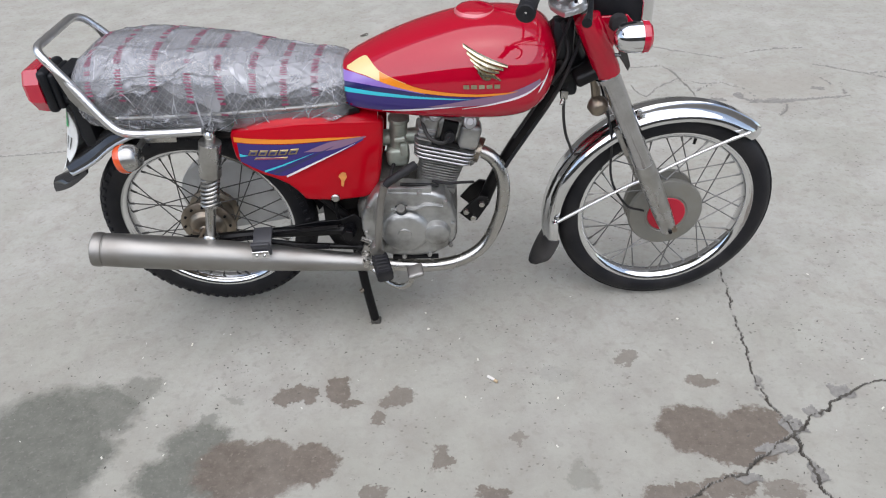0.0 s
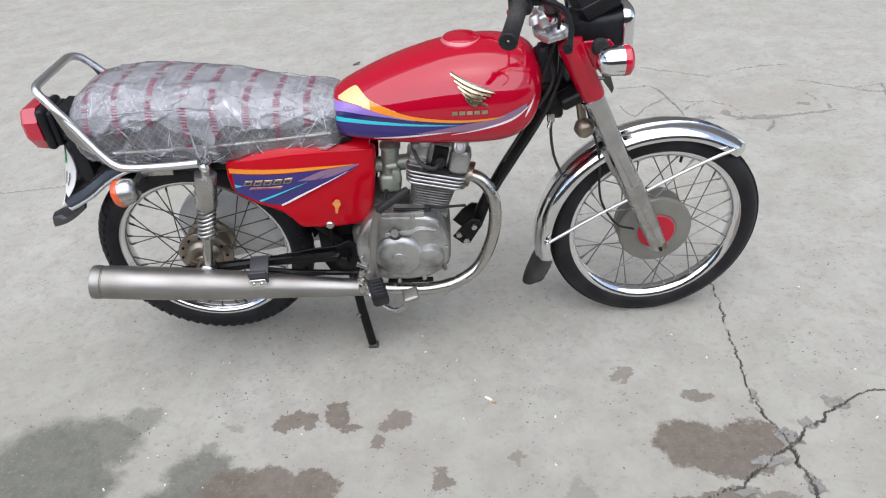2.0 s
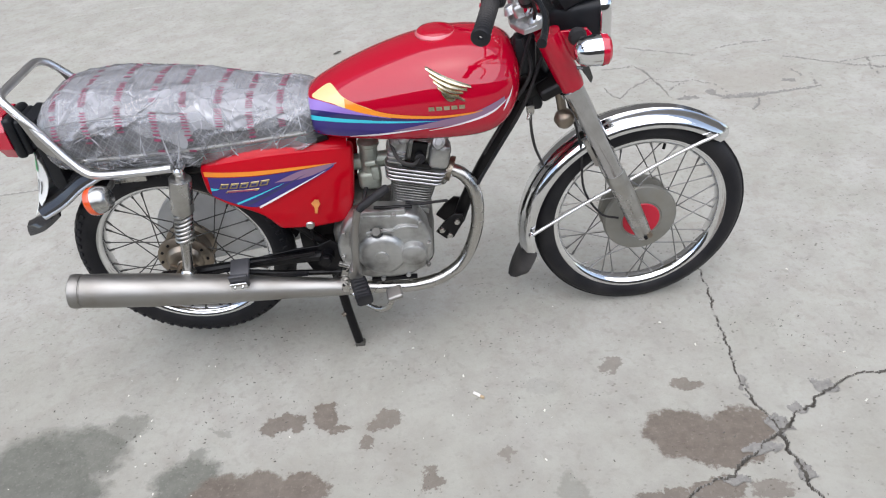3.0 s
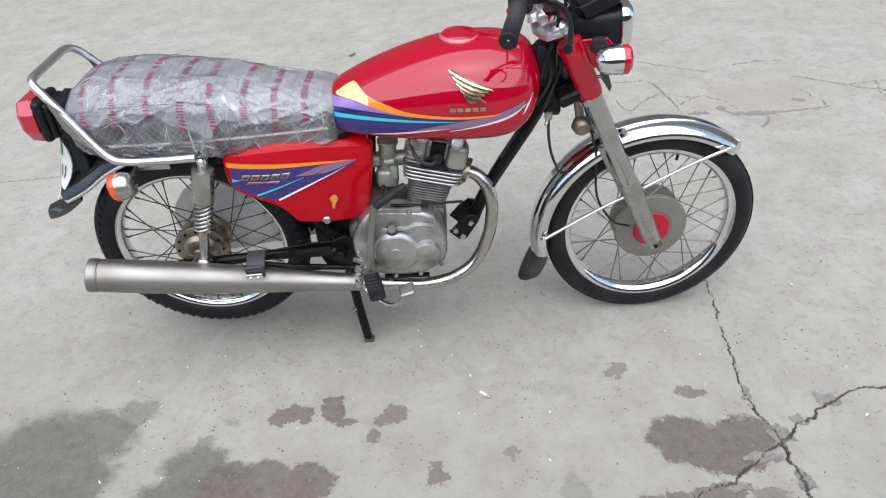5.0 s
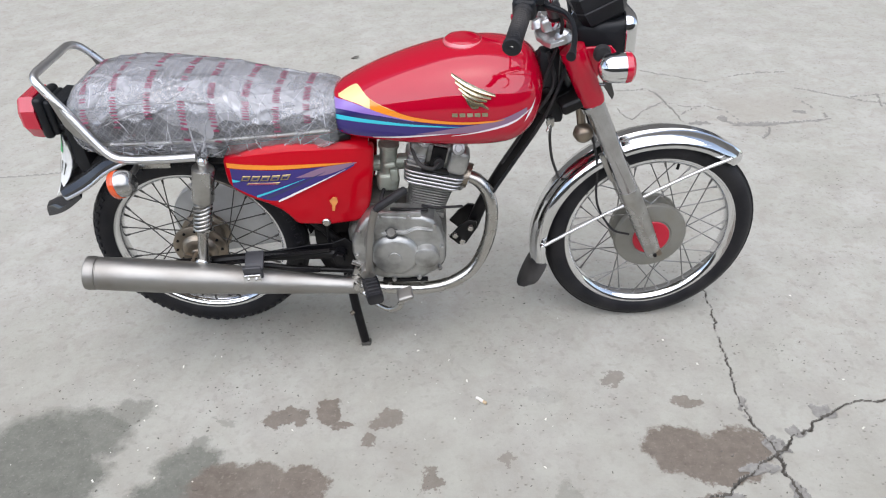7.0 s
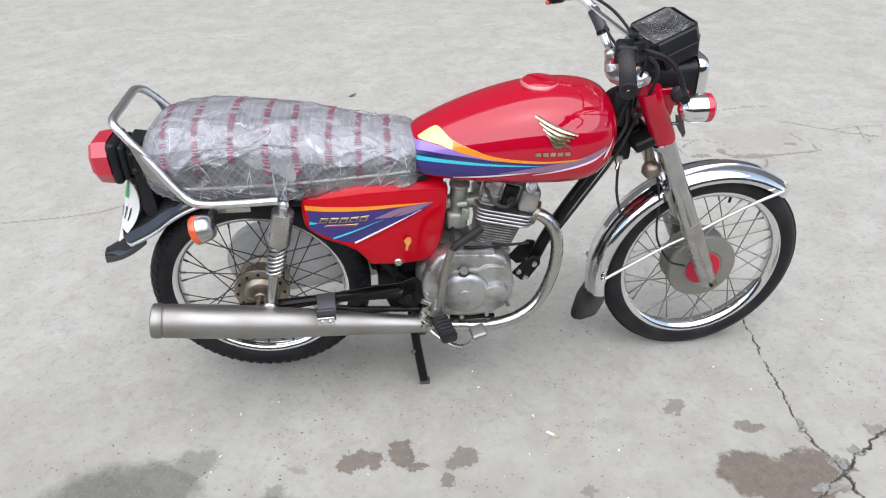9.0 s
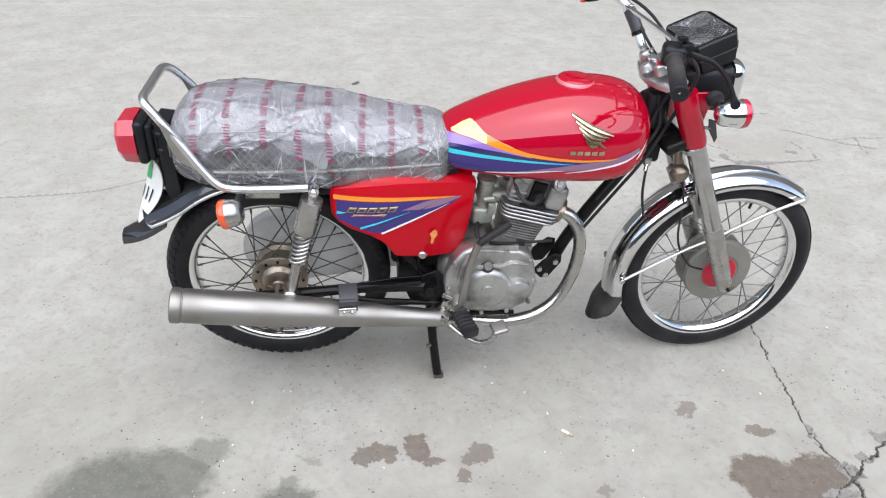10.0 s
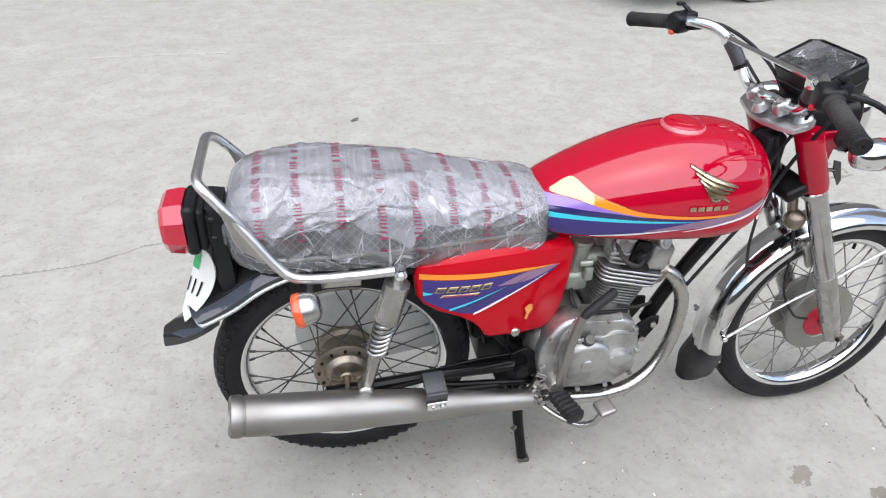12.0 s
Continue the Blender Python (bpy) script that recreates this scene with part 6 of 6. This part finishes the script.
damp, oil = patches(DAMP, 0.72), patches(OIL, 0.88)
mottle = ramp(noise_at(28, 5, 0.7).outputs["Fac"], 0.30, 0.75)
speck = ramp(noise_at(90, 4, 0.7).outputs["Fac"], 0.55, 0.72, 0.55)
damp_col = blend(mottle, (0.132, 0.138, 0.117), (0.215, 0.222, 0.192))
oil_col = blend(mottle, (0.140, 0.115, 0.092), (0.225, 0.192, 0.160))
col = blend(math_node("MULTIPLY", damp, 0.92), col, blend(speck, damp_col, (0.33, 0.33, 0.30)))
col = blend(math_node("MULTIPLY", oil, 0.92), col, blend(speck, oil_col, (0.32, 0.29, 0.25)))
mask = math_node("MAXIMUM", damp, oil)
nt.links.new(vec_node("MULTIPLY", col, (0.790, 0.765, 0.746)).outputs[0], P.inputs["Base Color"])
nt.links.new(node("ShaderNodeMapRange", Value=mask, To_Min=0.92, To_Max=0.7).outputs[0], P.inputs["Roughness"])
P.inputs["Specular IOR Level"].default_value = 0.25
h = math_node("ADD", math_node("MULTIPLY", fine.outputs["Fac"], 0.6), math_node("MULTIPLY", pit, -1.2))
b = node("ShaderNodeBump", Strength=0.5, Distance=0.004, Height=h)
nt.links.new(b.outputs[0], P.inputs["Normal"])
me.materials.append(concrete)
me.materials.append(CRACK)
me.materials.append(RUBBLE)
ground = tagged(new("ground", me), "worn grey concrete yard with cracks and damp stains", "ground", kind="structure")

# unseen plain walls on both sides, added to darken reflections and block sky
for name, size, at, label in (("wall_south", (60, 0.3, 3.8), (0, -8.65, 1.9), "unseen plain grey wall added to cut low sky from reflections"), ("wall_north", (60, 0.3, 17.0), (0, 7.15, 8.5), "unseen plain tall grey wall added for dark reflections")):
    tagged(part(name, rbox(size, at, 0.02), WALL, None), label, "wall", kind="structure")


# ---- small things on the ground ----
def butt():
    root = new("cigarette_butt")
    root.matrix_world = pose(0.738, -0.342, 0.0045, 0, 0, -38)
    tagged(root, "crushed white cigarette butt lying on the concrete", "cigarette butt")
    part("paper", tube([(-0.016, 0, 0), (-0.006, 0.0006, 0), (0.006, 0, 0)], [0.0035, 0.0042, 0.0042], 12), PAPER, root)
    part("filter", tube([(0.0062, 0, 0), (0.015, 0, 0), (0.0155, 0, 0)], [0.0042, 0.0042, 0.0035], 12), FILTER, root)


butt()
leaf = part("leaf", loft([[Vector((x, y * w, 0.004 + 0.004 * abs(y) + 0.003 * math.sin(x * 60))) for y in (-1, -0.5, 0, 0.5, 1)] for x, w in ((-0.018, 0.001), (-0.010, 0.007), (0, 0.010), (0.010, 0.006), (0.019, 0.001))], caps=False, closed=False), LEAF, None)
leaf.matrix_world = pose(-0.060, -0.700, 0, 0, 0, 15)
tagged(leaf, "small yellow-green leaf on damp concrete", "leaf")

scrap = part("dry_leaf", loft([[Vector((x, y * w, 0.003 + 0.008 * abs(y) + 0.005 * math.sin(x * 70))) for y in (-1, -0.4, 0.3, 1)] for x, w in ((-0.026, 0.004), (-0.014, 0.011), (0.002, 0.014), (0.016, 0.010), (0.027, 0.002))], caps=False, closed=False), PEBBLE, None)
scrap.matrix_world = pose(0.154, 1.995, 0, 0, 0, 20) @ Matrix.Scale(0.75, 4)
tagged(scrap, "curled dark dry leaf on bare concrete", "leaf")


def grit(name, n, mat, size, seed, label):
    r = random.Random(seed)
    verts, faces = [], []
    while n:
        x, y = r.uniform(-0.75, 1.75), r.uniform(-0.85, 0.1)
        if r.random() > 0.03 + 1.5 * max(0, noise.noise(Vector((x * 4, y * 4, seed))) + 0.12) or y > -0.12 and r.random() < 0.6:
            continue
        s = size * min(3.2, 0.35 + r.expovariate(1.1))
        a = r.uniform(0, 6.28)
        long = r.uniform(0.8, 1.35)
        k = len(verts)
        for dx, dy, dz in ((-1, -0.5, 0), (1, -0.6, 0), (1.1, 0.5, 0), (-0.9, 0.6, 0), (-0.6, -0.3, 0.8), (0.7, -0.3, 0.9), (0.6, 0.3, 0.7), (-0.6, 0.3, 0.8)):
            u, v = dx * s * long + r.uniform(-0.2, 0.2) * s, dy * s
            verts.append((x + u * math.cos(a) - v * math.sin(a), y + u * math.sin(a) + v * math.cos(a), dz * s * 0.8 - 0.0003))
        faces += [tuple(k + i for i in f) for f in ((0, 1, 5, 4), (1, 2, 6, 5), (2, 3, 7, 6), (3, 0, 4, 7), (4, 5, 6, 7))]
        n -= 1
    ob = part(name, (verts, faces), mat, None)
    tagged(ob, label, "grit", kind="stuff")


grit("grit", 1500, PEBBLE, 0.0009, 3, "dark grit and crumbs scattered over the concrete")
grit("pale_grit", 120, PALE_GRIT, 0.0013, 8, "pale grit and paper crumbs scattered over the concrete")


# ---- parked car at the far side of the yard ----
def car():
    root = new("parked_car")
    root.matrix_world = pose(3.345, 3.770, 0, 0, 0, 10)
    tagged(root, "dark parked car with silver wheel covers on concrete", "car")
    side = [(-2.6, 0.32), (-2.62, 0.70), (-2.45, 0.86), (-1.9, 0.93), (-1.35, 1.40), (0.05, 1.42), (0.70, 0.95), (1.05, 0.88), (1.12, 0.55), (1.08, 0.30), (0.38, 0.24), (0.36, 0.45), (0.2, 0.62), (-0.2, 0.62), (-0.36, 0.45), (-0.38, 0.24), (-1.92, 0.24), (-1.95, 0.45), (-2.1, 0.62), (-2.45, 0.60), (-2.55, 0.34)]
    side = [(-x, z) for x, z in side]
    part("body", slab(side, lambda x, z: 0.02 + 0.10 * max(0, z - 0.9), 1.55, 0.05), CAR_PAINT, root)
    body = part("underbody", rbox((3.3, 1.4, 0.22), (0.75, 0.86, 0.27), 0.03), BLACK, root)
    for x in (0, 2.3):
        w = part("wheel", lathe([(0.16, 0.0), (0.215, -0.006), (0.255, -0.002), (0.292, 0.02), (0.298, 0.06), (0.298, 0.14), (0.27, 0.18), (0.16, 0.18)], (x, 0.06, 0.298), n=40), DUST_TYRE, root, "dusty grey tyre")
        gs = [lathe([(0.0, -0.010), (0.05, -0.010), (0.06, 0.004), (0.07, 0.012), (0.13, 0.016), (0.165, 0.004), (0.18, 0.0), (0.186, 0.012), (0.18, 0.03)], (x, 0.06, 0.298), n=40)]
        for i in range(7):
            a = 2 * math.pi * i / 7
            gs.append(moved(rbox((0.11, 0.014, 0.035), (0.11, 0.066, 0), 0.005), Matrix.Translation((x, 0, 0.298)) @ Matrix.Rotation(a, 4, "Y")))
        part("wheel_cover", join(*gs), WHEEL_SILVER, w, "silver wheel cover")


car()
